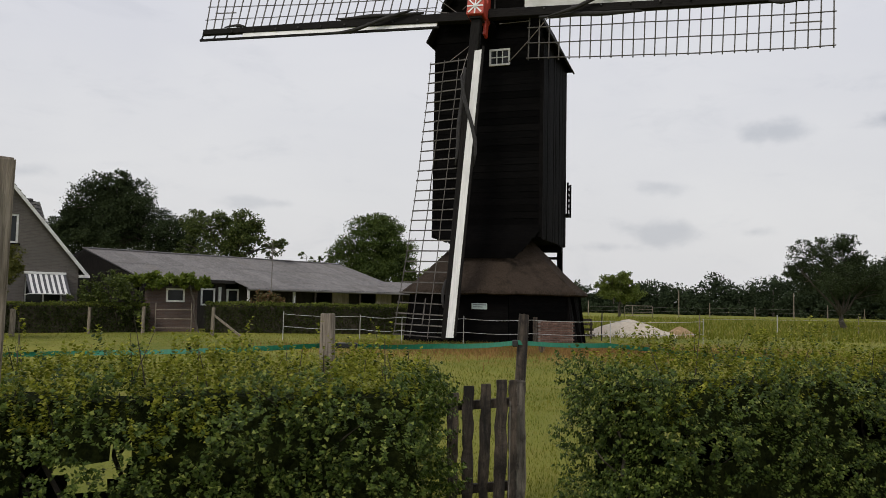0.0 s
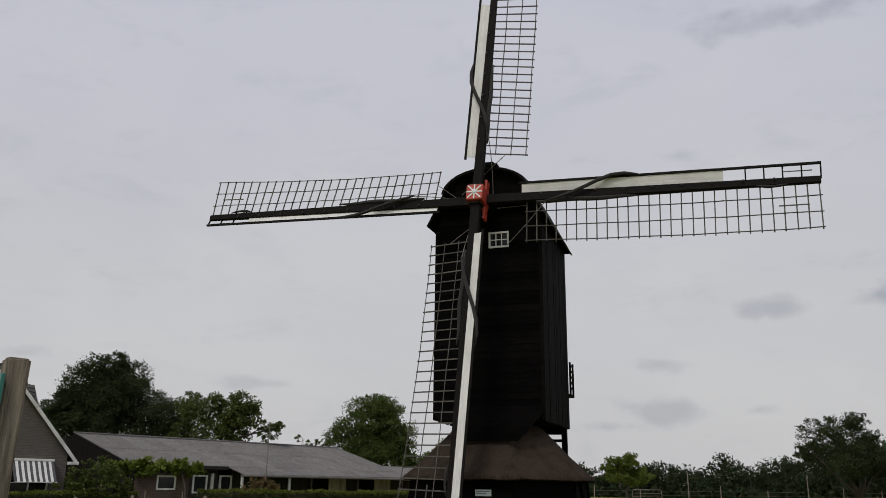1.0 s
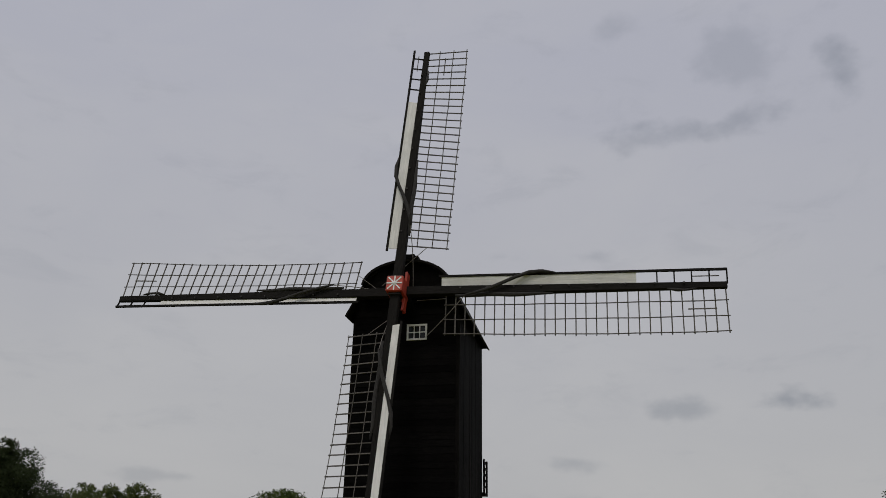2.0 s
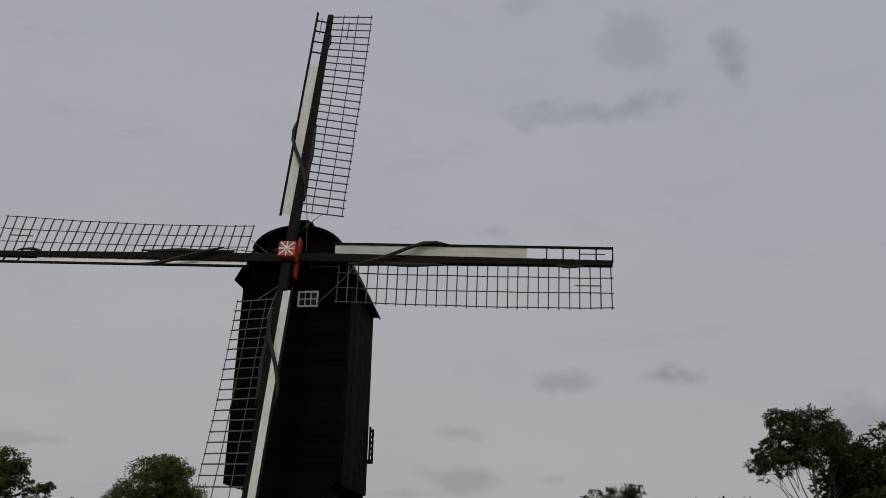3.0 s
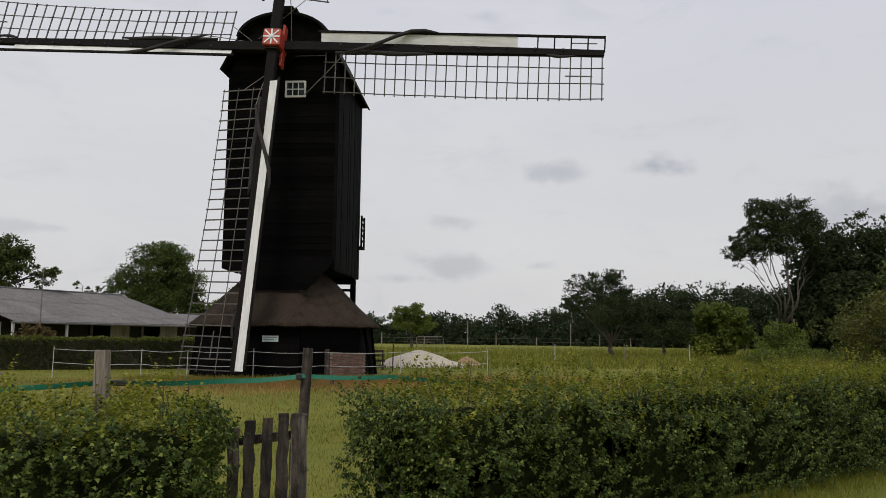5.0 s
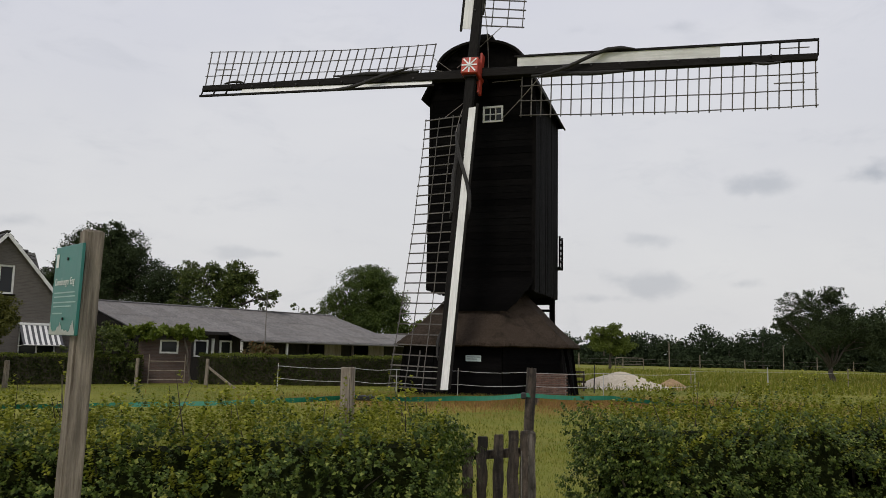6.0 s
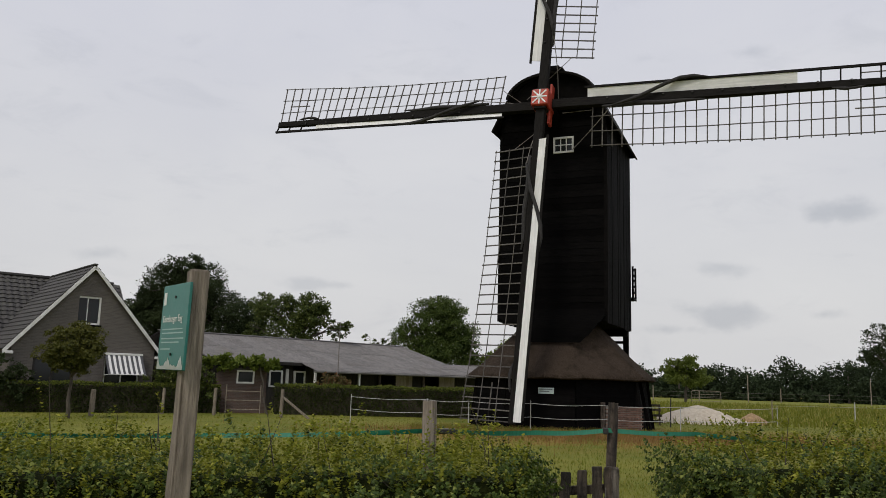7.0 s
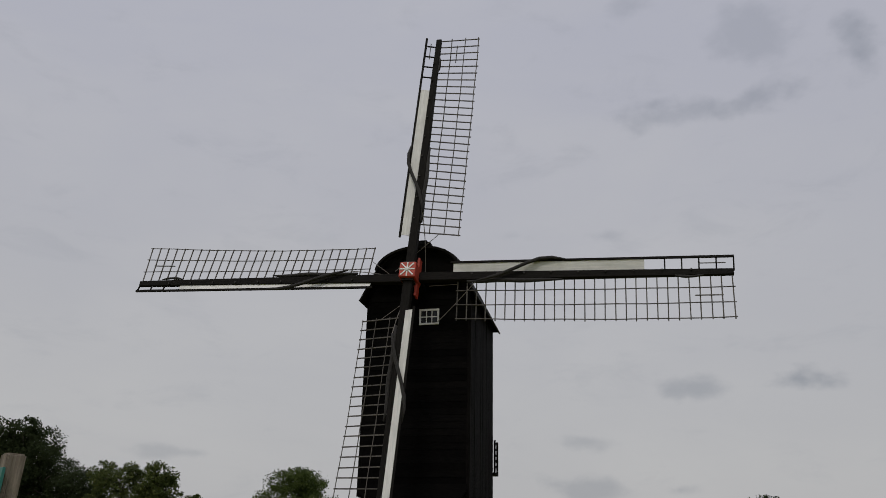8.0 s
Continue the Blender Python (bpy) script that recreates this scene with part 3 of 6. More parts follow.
        bmesh.ops.solidify(bm, geom=list(bm.faces), thickness=0.05)
        part("gable", bm, M_TAR, mill)
    # rounded hood over the wind shaft
    bm = bmesh.new()
    arc = [(1.86 * math.cos(a), 12.98 + 1.18 * math.sin(a) ** 0.9) for a in [radians(8 + 164 * k / 20) for k in range(21)]]
    rings = [[bm.verts.new((x * s, y, z + dz)) for x, z in arc] for y, s, dz in ((0.78, 0.985, -0.03), (1.02, 1.0, 0.02), (1.6, 1.0, 0.10))]
    for a, b in zip(rings, rings[1:]):
        for k in range(20):
            bm.faces.new((a[k], a[k + 1], b[k + 1], b[k]))
    bmesh.ops.recalc_face_normals(bm, faces=list(bm.faces))
    bmesh.ops.solidify(bm, geom=list(bm.faces), thickness=0.09)
    part("hood", bm, M_ROOF, mill)
    bm = bmesh.new()
    face = [bm.verts.new((x * 0.95, 1.12, z - 0.05)) for x, z in arc] + [bm.verts.new((-1.74, 1.12, 12.78)), bm.verts.new((1.74, 1.12, 12.78))]
    bm.faces.new(face)
    bmesh.ops.solidify(bm, geom=list(bm.faces), thickness=0.06)
    part("hood_face", bm, M_ROOF, mill)
    part("storm_board", blocks((-1.78, 1.78, 0.98, 1.16, 12.62, 12.84)), M_TAR, mill, bevel=0.02)
    part("roof_cap", blocks((-0.34, 0.50, 1.0, 2.2, 14.22, 14.36), (-0.18, 0.34, 1.05, 2.0, 14.34, 14.46)), M_ROOF, mill, bevel=0.025)
    bm = bmesh.new()
    tube(bm, [(-0.05, 1.1, 14.3), (-0.12, 1.02, 14.75), (-0.16, 0.98, 14.9)], [0.035, 0.03, 0.02], 6)
    part("finial", bm, M_IRON, mill)
    # front window
    x0, x1, z0, z1 = 0.05, 0.88, 10.84, 11.50
    y = FRONT - 0.09
    window = part("window_frame", blocks((x0, x0 + 0.07, y, y + 0.1, z0, z1), (x1 - 0.07, x1, y, y + 0.1, z0, z1),
                                         (x0 + 0.07, x1 - 0.07, y, y + 0.1, z0, z0 + 0.07), (x0 + 0.07, x1 - 0.07, y, y + 0.1, z1 - 0.07, z1)), M_TRIM, mill, "white wooden window frame")
    gx, gz = (x1 - x0 - 0.14) / 3, (z1 - z0 - 0.14) / 2
    for k in (1, 2):
        part("glazing_bar", blocks((x0 + 0.07 + k * gx - 0.018, x0 + 0.07 + k * gx + 0.018, y + 0.02, y + 0.07, z0 + 0.07, z1 - 0.07)), M_TRIM, window)
    part("glazing_bar", blocks((x0 + 0.07, x1 - 0.07, y + 0.025, y + 0.065, z0 + 0.07 + gz - 0.018, z0 + 0.07 + gz + 0.018)), M_TRIM, window)
    for i in range(3):
        for j in range(2):
            a, c = x0 + 0.07 + i * gx + 0.018, z0 + 0.07 + j * gz + 0.018
            part("pane", blocks((a, a + gx - 0.036, y + 0.045, y + 0.055, c, c + gz - 0.036)), M_GLASS, window)
    # rear gallery, seen past the corner
    gallery = part("gallery_floor", blocks((0.4, 2.30, REAR + 0.02, REAR + 0.80, 5.46, 5.56)), M_TARV, mill, "dark railed rear gallery")
    for x, yy in ((2.26, REAR + 0.06), (2.26, REAR + 0.76), (0.5, REAR + 0.76)):
        part("gallery_post", blocks((x - 0.04, x + 0.04, yy - 0.04, yy + 0.04, 5.56, 6.95)), M_TARV, gallery)
    for k in range(5):
        z = 5.78 + k * 0.25
        part("gallery_rail", blocks((2.235, 2.285, REAR + 0.02, REAR + 0.80, z, z + 0.075)), M_TARV, gallery)
    # trestle of the tail stair
    for x in (0.7, 1.95):
        bm = bmesh.new()
        beam(bm, (x, 6.75, 0), (x, 6.60, LOW), 0.22, 0.22)
        part("stair_post", bm, M_TARV, mill)
    for z in (2.72, 3.12, 3.52):
        part("stair_tread", blocks((0.72, 1.93, 6.52, 6.72, z, z + 0.11)), M_TARV, mill)
    return mill


def make_roundhouse(mill):
    """Eight-sided boarded base with a thatched skirt."""
    def ring(bm, rad, z, n=8, turn=22.5, wave=0.0):
        return [bm.verts.new(((rad + wave * noise.noise(Vector((k * 1.7, rad * 3, z)))) * math.sin(radians(turn + k * 360 / n)),
                              PIVOT - (rad + wave * noise.noise(Vector((k * 1.7, rad * 3, z)))) * math.cos(radians(turn + k * 360 / n)), z)) for k in range(n)]

    bm = bmesh.new()
    a, b = ring(bm, 3.50, -0.1), ring(bm, 3.28, 2.15)
    for k in range(8):
        bm.faces.new((a[k], a[(k + 1) % 8], b[(k + 1) % 8], b[k]))
    part("base_wall", bm, M_TAR, mill, "low black boarded base wall")
    for k in range(8):
        if k in (3, 4, 5):
            continue
        for row in range(8):
            z = 0.02 + row * 0.25
            r0 = (3.52 - 0.22 * z / 2.25) * math.cos(radians(22.5))
            half = r0 * math.tan(radians(22.5))
            bm = bmesh.new()
            for v in block(bm, -half, half, -0.05, 0.0, 0, 0.25):
                if v.co.z < 0.1:
                    v.co.y -= 0.025
            ang = 45 * k
            part("base_board", bm, M_TAR, mill, at=pose(0, PIVOT, z, 0, 0, ang) @ pose(0, -r0, 0))
        bm = bmesh.new()
        c = radians(22.5 + 45 * k)
        beam(bm, (3.62 * math.sin(c), PIVOT - 3.62 * math.cos(c), 0), (3.36 * math.sin(c), PIVOT - 3.36 * math.cos(c), 2.1), 0.17, 0.17)
        if k not in (0, 7):
            part("corner_post", bm, M_TARV, mill)
        else:
            bm.free()
    # leaning prop beside the wall
    c = radians(76)
    bm = bmesh.new()
    beam(bm, (3.72 * math.sin(c), PIVOT - 3.72 * math.cos(c), 0), (3.32 * math.sin(c), PIVOT - 3.32 * math.cos(c), 2.05), 0.14, 0.14)
    part("prop", bm, M_TARV, mill)
    # thatch: thick eave, slightly hollow slope
    bm = bmesh.new()
    n = 160
    coarse = [(3.20, 2.00), (3.66, 1.86), (3.80, 1.90), (3.76, 2.02), (3.36, 2.33), (2.98, 2.66), (2.45, 3.16), (1.95, 3.66), (1.5, 4.08), (1.0, 4.5)]
    prof = []
    for (r0, z0), (r1, z1) in zip(coarse, coarse[1:]):
        prof += [(r0 + (r1 - r0) * j / 4, z0 + (z1 - z0) * j / 4) for j in range(4)]
    prof.append(coarse[-1])

    def eight(k):
        a = ((k * 360 / n) % 45) - 22.5
        return 0.93 + 0.07 * (1 / math.cos(radians(a)) - 1) / (1 / math.cos(radians(22.5)) - 1)

    rings = []
    for rad, z in prof:
        rings.append([bm.verts.new((rad * eight(k) * math.sin(radians(k * 360 / n + 22.5)) * (1 + 0.007 * noise.noise(Vector((k * 0.9, z * 1.5, 0))) + 0.006 * noise.noise(Vector((k * 0.3, z * 7, 8)))),
                                    PIVOT - rad * eight(k) * math.cos(radians(k * 360 / n + 22.5)),
                                    z + 0.030 * noise.noise(Vector((k * 0.18, rad * 2, 3))) + 0.022 * noise.noise(Vector((k * 1.3, rad * 2.5, 5))))) for k in range(n)])
    for a, b in zip(rings, rings[1:]):
        for k in range(n):
            bm.faces.new((a[k], a[(k + 1) % n], b[(k + 1) % n], b[k]))
    part("thatched_skirt", bm, M_THATCH, mill, "brown thatched skirt roof", smooth=True)
    # plate on the wall
    r0 = 3.40 * math.cos(radians(22.5))
    plate = part("name_plate", blocks((-0.06, 0.53, -r0 + PIVOT - 0.085, -r0 + PIVOT - 0.07, 1.33, 1.55)), M_PLATE, mill, "small pale plate with unreadable lines")
    for z, x1 in ((1.475, 0.48), (1.40, 0.36)):
        part("print_line", blocks((-0.01, x1, -r0 + PIVOT - 0.090, -r0 + PIVOT - 0.0855, z, z + 0.03)), M_INK, plate)


def make_sails(mill):
    base = mill.matrix_basis.inverted() @ Matrix.Translation(HUB) @ pose(0, 0, 0, 0, 0, -AZ)
    # the sails' own axes: x to the mill's right, z up the upright stock, -y forwards along the tilted shaft
    cross = base @ pose(0, 0, 0, -TILT, 0, 0) @ pose(0, 0, 0, 0, -SPIN, 0)
    bm = bmesh.new()
    tube(bm, [(0, -0.2, 0), (0, 4.2, 0)], [0.30, 0.34], 16)
    part("wind_shaft", bm, M_TARV, mill, at=cross)
    head = part("poll_end", blocks((-0.33, 0.33, -0.58, 0.42, -0.33, 0.33)), M_RED, mill, "red painted shaft head with white star", cross, bevel=0.03)
    for k in range(8):
        bm = blocks((-0.028, 0.028, -0.602, -0.590, 0.06, 0.31 if k % 2 == 0 else 0.36))
        part("star_ray", bm, M_WHITE, head, at=pose(0, 0, 0, 0, 45 * k, 0))
    bm = bmesh.new()
    bmesh.ops.create_uvsphere(bm, u_segments=12, v_segments=8, radius=0.09, matrix=Matrix.Translation((0, -0.6, 0)) @ Matrix.Diagonal((1, 0.5, 1, 1)))
    part("star_boss", bm, M_WHITE, head, smooth=True)
    for z in (-0.36, 0.36):
        part("iron_clamp", blocks((-0.24, 0.24, -0.44, 0.02, z - 0.05, z + 0.05)), M_IRON, head)
    part("wedge_board", blocks((0.20, 0.30, 0.0, 0.38, -0.88, 0.82)), M_RED, head, bevel=0.02)
    part("wedge_bolt", blocks((0.30, 0.50, 0.10, 0.18, -0.03, 0.05)), M_RED, head)
    r = random.Random(9)
    # right, bottom, left, top: turned about the shaft
    for which, turn in enumerate((0, 90, 180, 270)):
        depth = 0.2 if which in (0, 2) else -0.2
        reach = (0.9905, 1.0, 1.0, 1.0)[which]                         # the stocks are not wedged quite in the middle
        m = cross @ pose(0, 0, 0, 0, turn, 0) @ Matrix.Translation((0, depth, 0.05 if which == 2 else 0)) @ Matrix.Diagonal((reach, 1, 1, 1))
        # local axes now: x outwards, -z to the trailing side, y backwards
        bm = bmesh.new()
        vs = beam(bm, (0.0, 0, 0), (12.42, 0, 0), 0.30, 0.37, 0.17, 0.24)
        arm = part("sail_arm", bm, M_STOCK, mill, "long dark stock with lattice sail", m, bevel=0.015)

        def spot(rad, t, fwd=0.0):
            """A point at radius rad, t metres to the trailing side along the twisted bar."""
            f = (rad - 1.9) / 10.5
            w = radians(11 * (1 - f) + 6 * math.sin(math.pi * f) + 1)
            return Vector((rad, t * math.sin(w) - fwd, -t * math.cos(w)))

        wide = (0.0, 0.14, 0.0, 0.10)[which]
        for k in range(28):
            rad = 1.92 + k * 0.3863
            out = 1.70 + wide + 0.10 * k / 27 + 0.06 + r.uniform(-0.02, 0.02)
            bm = bmesh.new()
            beam(bm, spot(rad, -0.1, -0.02), spot(rad + r.uniform(-0.012, 0.012), out, -0.02), 0.042, 0.036)
            part("sail_bar", bm, M_LATH, arm)
        for lane in (0.335, 0.67, 1.0):
            bm = bmesh.new()
            pts = [spot(1.86 + k * 1.057, lane * (1.70 + wide + 0.01 * k) + 0.01 * math.sin(k * 2 + lane * 9), 0.02) for k in range(11)]
            tube(bm, pts, 0.021, 4)
            part("sail_lath", bm, M_LATH, arm)
        bm = bmesh.new()
        beam(bm, spot(11.0, 0.90, 0.0), spot(12.0, 0.91, 0.0), 0.036, 0.036)
        part("short_lath", bm, M_LATH, arm)

        def lead(rad, t):
            w = radians(16)
            return Vector((rad, -t * math.sin(w), t * math.cos(w)))

        full = which == 1
        board_end = (9.2, 12.36, 10.4, 9.35)[which]
        bm = bmesh.new()
        vs = []
        t0, t1 = 0.10, (0.55, 0.42, 0.37, 0.54)[which]
        n = 12
        for k in range(n + 1):
            rad = 1.72 + (board_end - 1.72) * k / n
            for t in (t0, t1):
                p = lead(rad, t)
                vs.append((bm.verts.new(p + Vector((0, -0.012 - (0.17 if full else 0), 0))), bm.verts.new(p + Vector((0, 0.012 - (0.17 if full else 0), 0)))))
        for k in range(n):
            a, b, c, d = vs[2 * k], vs[2 * k + 1], vs[2 * k + 3], vs[2 * k + 2]
            bm.faces.new((a[0], b[0], c[0], d[0]))
            bm.faces.new((a[1], d[1], c[1], b[1]))
            bm.faces.new((a[0], d[0], d[1], a[1]))
            bm.faces.new((b[0], b[1], c[1], c[0]))
        for e in (0, n):
            a, b = vs[2 * e], vs[2 * e + 1]
            bm.faces.new((a[0], a[1], b[1], b[0]))
        part("leading_board", bm, M_WHITE, arm, "white painted leading board")
        bm = bmesh.new()
        beam(bm, lead(1.6, t1 + 0.05) - Vector((0, 0.17 * full, 0)), lead(12.45 if not full else 12.3, t1 + 0.05) - Vector((0, 0.17 * full, 0)), 0.07, 0.085)
        part("edge_bar", bm, M_STOCK, arm)
        if not full:
            rad = board_end + 0.75
            while rad < 12.5:
                bm = bmesh.new()
                beam(bm, lead(rad, 0.05), lead(rad, t1 + 0.06), 0.05, 0.045)
                part("edge_rung", bm, M_STOCK, arm)
                rad += 0.62
            bm = bmesh.new()
            beam(bm, lead(11.2, 0.36), lead(12.15, 0.36), 0.03, 0.03)
            part("short_lath", bm, M_LATH, arm)
        for k in range(9):
            part("stock_bolt", blocks((2.5 + k * 1.05 - 0.03, 2.5 + k * 1.05 + 0.03, -0.19, -0.13, 0.04, 0.10)), M_IRON, arm)
        # sailcloth: rolled along the stock, then wound over the board
        bm = bmesh.new()
        pts = [(6.1 - 0.42 * k, -0.10 + 0.02 * math.sin(k), -0.235 + 0.02 * math.sin(k * 1.3)) for k in range(10)]
        tube(bm, pts, [0.03, 0.06, 0.075, 0.085, 0.09, 0.085, 0.09, 0.085, 0.07, 0.05], 8)
        part("rolled_cloth", bm, M_CLOTH, arm, "tightly rolled dark sailcloth", smooth=True)
        bm = bmesh.new()
        end = t1 + 0.10
        pts = [(6.2, -0.2, end - 0.05), (5.7, -0.26, end), (5.2, -0.29, end - 0.05), (4.7, -0.31, end * 0.62), (4.2, -0.32, end * 0.25), (3.7, -0.30, -0.06), (3.2, -0.28, -0.2), (2.7, -0.27, -0.32)]
        tube(bm, pts, [0.03, 0.07, 0.075, 0.07, 0.07, 0.075, 0.06, 0.03], 8)
        part("wound_cloth", bm, M_CLOTH, arm, "dark sailcloth wound across the board", smooth=True)
        bm = bmesh.new()
        pts = [(10.3 + 0.13 * k, -0.1, -0.14 - 0.07 * math.sin(math.pi * k / 8)) for k in range(9)]
        tube(bm, pts, [0.02, 0.04, 0.06, 0.065, 0.05, 0.045, 0.05, 0.035, 0.015], 6)
        part("cloth_end", bm, M_CLOTH, arm, smooth=True)
        bm = bmesh.new()
        a, b = Vector((2.75, -0.27, -0.30)), Vector((1.0, 0.9, -1.55)) if which == 0 else Vector((0.55, 0.8 - depth, -0.35))
        tube(bm, [a.lerp(b, k / 6) - Vector((0, 0, 0.05 * math.sin(math.pi * k / 6))) for k in range(7)], 0.017, 5)
        part("rope", bm, M_ROPE, arm)
        bm = bmesh.new()
        a, b = spot(1.9, 1.0 if which else 0.3), Vector((0.6, 0.75 - depth, 0.95 if which == 3 else -0.1))
        tube(bm, [a.lerp(b, k / 5) for k in range(6)], 0.014, 5)
        part("rope", bm, M_ROPE, arm)


mill = make_mill()
make_roundhouse(mill)
make_sails(mill)


def make_brick_plinth():
    """Low red brick wall against the mill's base."""
    a, b = radians(22.5), radians(67.5)
    p = Vector((3.66 * math.sin(a), PIVOT - 3.66 * math.cos(a), 0))
    q = Vector((3.66 * math.sin(b), PIVOT - 3.66 * math.cos(b), 0))
    m = pose(HUB.x, HUB.y, 0, 0, 0, -AZ)
    ang = math.degrees(math.atan2(q.y - p.y, q.x - p.x))
    start = p.lerp(q, 0.42)
    length = (q - p).length * 0.56
    wall = thing("brick_plinth", "low red brick wall beside the black mill base", "wall", m @ pose(start.x, start.y, 0, 0, 0, ang))
    part("mortar_core", blocks((0.01, length - 0.01, -0.10, 0.09, 0, 0.93)), M_MORTAR, wall)
    bm = blocks((0, 0.205, -0.115, -0.02, 0, 0.055))
    bmesh.ops.bevel(bm, geom=list(bm.edges), offset=0.006, segments=1, affect="EDGES")
    brick = bpy.data.meshes.new("brick")
    bm.to_mesh(brick)
    bm.free()
    r = random.Random(3)
    for row in range(14):
        x = -0.107 * (row % 2)
        while x < length - 0.1:
            if x >= -0.01:
                link("brick", brick, M_REDBRICK, wall, at=pose(x + r.uniform(-.003, .003), r.uniform(-0.006, 0.006), 0.01 + row * 0.066))
            x += 0.216
    part("side_post", blocks((-0.16, -0.04, -0.12, 0.0, 0, 1.08)), M_PICKET, wall)


make_brick_plinth()


# ---------------------------------------------------------------- house
H_AZ = 45.0
H_M = pose(-18.36, 34.0, 0, 0, 0, H_AZ)     # x along the gable, y backwards
H_EAVE, H_TOP, H_HALF = 2.86, 6.30, 3.0


def tiled_slope(parent, a, b, c, d, courses, name="tile_course"):
    """Courses of roof tiles over the slope a-b (eave) to d-c (ridge); each course a ribbed strip."""
    a, b, c, d = (Vector(v) for v in (a, b, c, d))
    nrm = (b - a).cross(d - a).normalized()
    if nrm.z < 0:
        nrm = -nrm
    for k in range(courses):
        f0, f1 = k / courses, min(1.0, (k + 1.12) / courses)
        p0, p1, q0, q1 = a.lerp(d, f0), b.lerp(c, f0), a.lerp(d, f1), b.lerp(c, f1)
        n = max(6, int((p1 - p0).length / 0.075))
        bm = bmesh.new()
        lo, hi, bot = [], [], []
        for i in range(n + 1):
            w = 0.022 * math.sin(i * math.pi / 2 + 0.4)
            lo.append(bm.verts.new(p0.lerp(p1, i / n) + nrm * (0.075 + w)))
            hi.append(bm.verts.new(q0.lerp(q1, i / n) + nrm * (0.030 + w)))
            bot.append(bm.verts.new(p0.lerp(p1, i / n) + nrm * 0.02))
        for i in range(n):
            bm.faces.new((lo[i], lo[i + 1], hi[i + 1], hi[i]))
            bm.faces.new((bot[i], bot[i + 1], lo[i + 1], lo[i]))
        part(name, bm, M_TILE, parent)


def make_house():
    h = thing("house", "grey brick house with dark tiled gable roof and white verge boards", "house", H_M)
    e, t, w = H_EAVE, H_TOP, H_HALF
    # front gable with two real openings
    wx0, wx1, wz0, wz1 = -0.62, 0.45, 3.72, 4.95
    ax0, ax1, az0, az1 = 0.80, 2.36, 0.85, 2.30
    dx0, dx1, dz1 = -2.12, -0.50, 2.25

    def edge(x):
        return e + (t - e) * (1 - abs(x) / w)

    bm = bmesh.new()
    cuts = sorted({-w, dx0, dx1, wx0, 0.0, wx1, ax0, ax1, w})
    holes = [(wx0, wx1, wz0, wz1), (ax0, ax1, az0, az1), (dx0, dx1, 0, dz1)]
    for x0, x1 in zip(cuts, cuts[1:]):
        spans = [(0, None)]
        for hx0, hx1, hz0, hz1 in holes:
            if hx0 <= x0 and x1 <= hx1:
                nxt = []
                for z0, z1 in spans:
                    if z1 is None or hz0 < z1:
                        if hz0 > z0:
                            nxt.append((z0, hz0))
                        nxt.append((hz1, z1))
                    else:
                        nxt.append((z0, z1))
                spans = nxt
        for z0, z1 in spans:
            ztops = (z1, z1) if z1 is not None else (edge(x0) - 0.03, edge(x1) - 0.03)
            vs = []
            for y in (0.0, 0.28):
                vs += [bm.verts.new((x0, y, z0)), bm.verts.new((x1, y, z0)), bm.verts.new((x1, y, ztops[1])), bm.verts.new((x0, y, ztops[0]))]
            for f in ((0, 1, 2, 3), (7, 6, 5, 4), (0, 4, 5, 1), (1, 5, 6, 2), (2, 6, 7, 3), (3, 7, 4, 0)):
                bm.faces.new([vs[i] for i in f])
    bmesh.ops.remove_doubles(bm, verts=list(bm.verts), dist=0.0005)
    part("gable_wall", bm, M_BRICK, h, "grey-brown brick gable wall")
    part("side_wall", blocks((w - 0.28, w, 0.29, 9.5, 0, e)), M_BRICK, h)
    part("side_wall", blocks((-w, -w + 0.28, 0.29, 3.2, 0, e)), M_BRICK, h)
    part("rear_wall", blocks((-9.0, w, 9.5, 9.8, 0, e)), M_BRICK, h)
    part("wing_wall", blocks((-9.0, -w - 0.01, 3.2, 3.5, 0, e)), M_BRICK, h)
    part("inner_screen", blocks((-2.7, 2.7, 1.2, 1.25, 0, 2.7)), M_INSIDE, h)
    part("upper_screen", blocks((-1.1, 1.1, 1.2, 1.25, 2.72, 5.0)), M_INSIDE, h)
    # roofs: front wing and rear range
    o = 0.32
    ze = e - o * (t - e) / w
    tiled_slope(h, (w + o, -0.18, ze), (w + o, 6.4, ze), (0, 6.4, t), (0, -0.18, t), 18)
    tiled_slope(h, (-w - o, -0.18, ze), (-w - o, 6.4, ze), (0, 6.4, t), (0, -0.18, t), 18)
    zr = t - 0.08
    tiled_slope(h, (-9.3, 2.95, ze), (w + o, 2.95, ze), (w + o, 6.35, zr), (-9.3, 6.35, zr), 18)
    tiled_slope(h, (-9.3, 9.9, ze), (w + o, 9.9, ze), (w + o, 6.35, zr), (-9.3, 6.35, zr), 18)
    bm = bmesh.new()
    beam(bm, (0, -0.2, t + 0.07), (0, 6.4, t + 0.05), 0.2, 0.08)
    part("ridge_tiles", bm, M_TILE, h, bevel=0.03)
    bm = bmesh.new()
    beam(bm, (-9.3, 6.35, zr + 0.07), (w, 6.35, zr + 0.07), 0.24, 0.13)
    part("ridge_tiles", bm, M_TILE, h, bevel=0.03)
    for sx in (-1, 1):
        bm = bmesh.new()
        beam(bm, (sx * (w + o), -0.2, ze - 0.05), (0, -0.2, t - 0.05), 0.05, 0.135)
        part("verge_board", bm, M_TRIM, h, "white painted verge board")
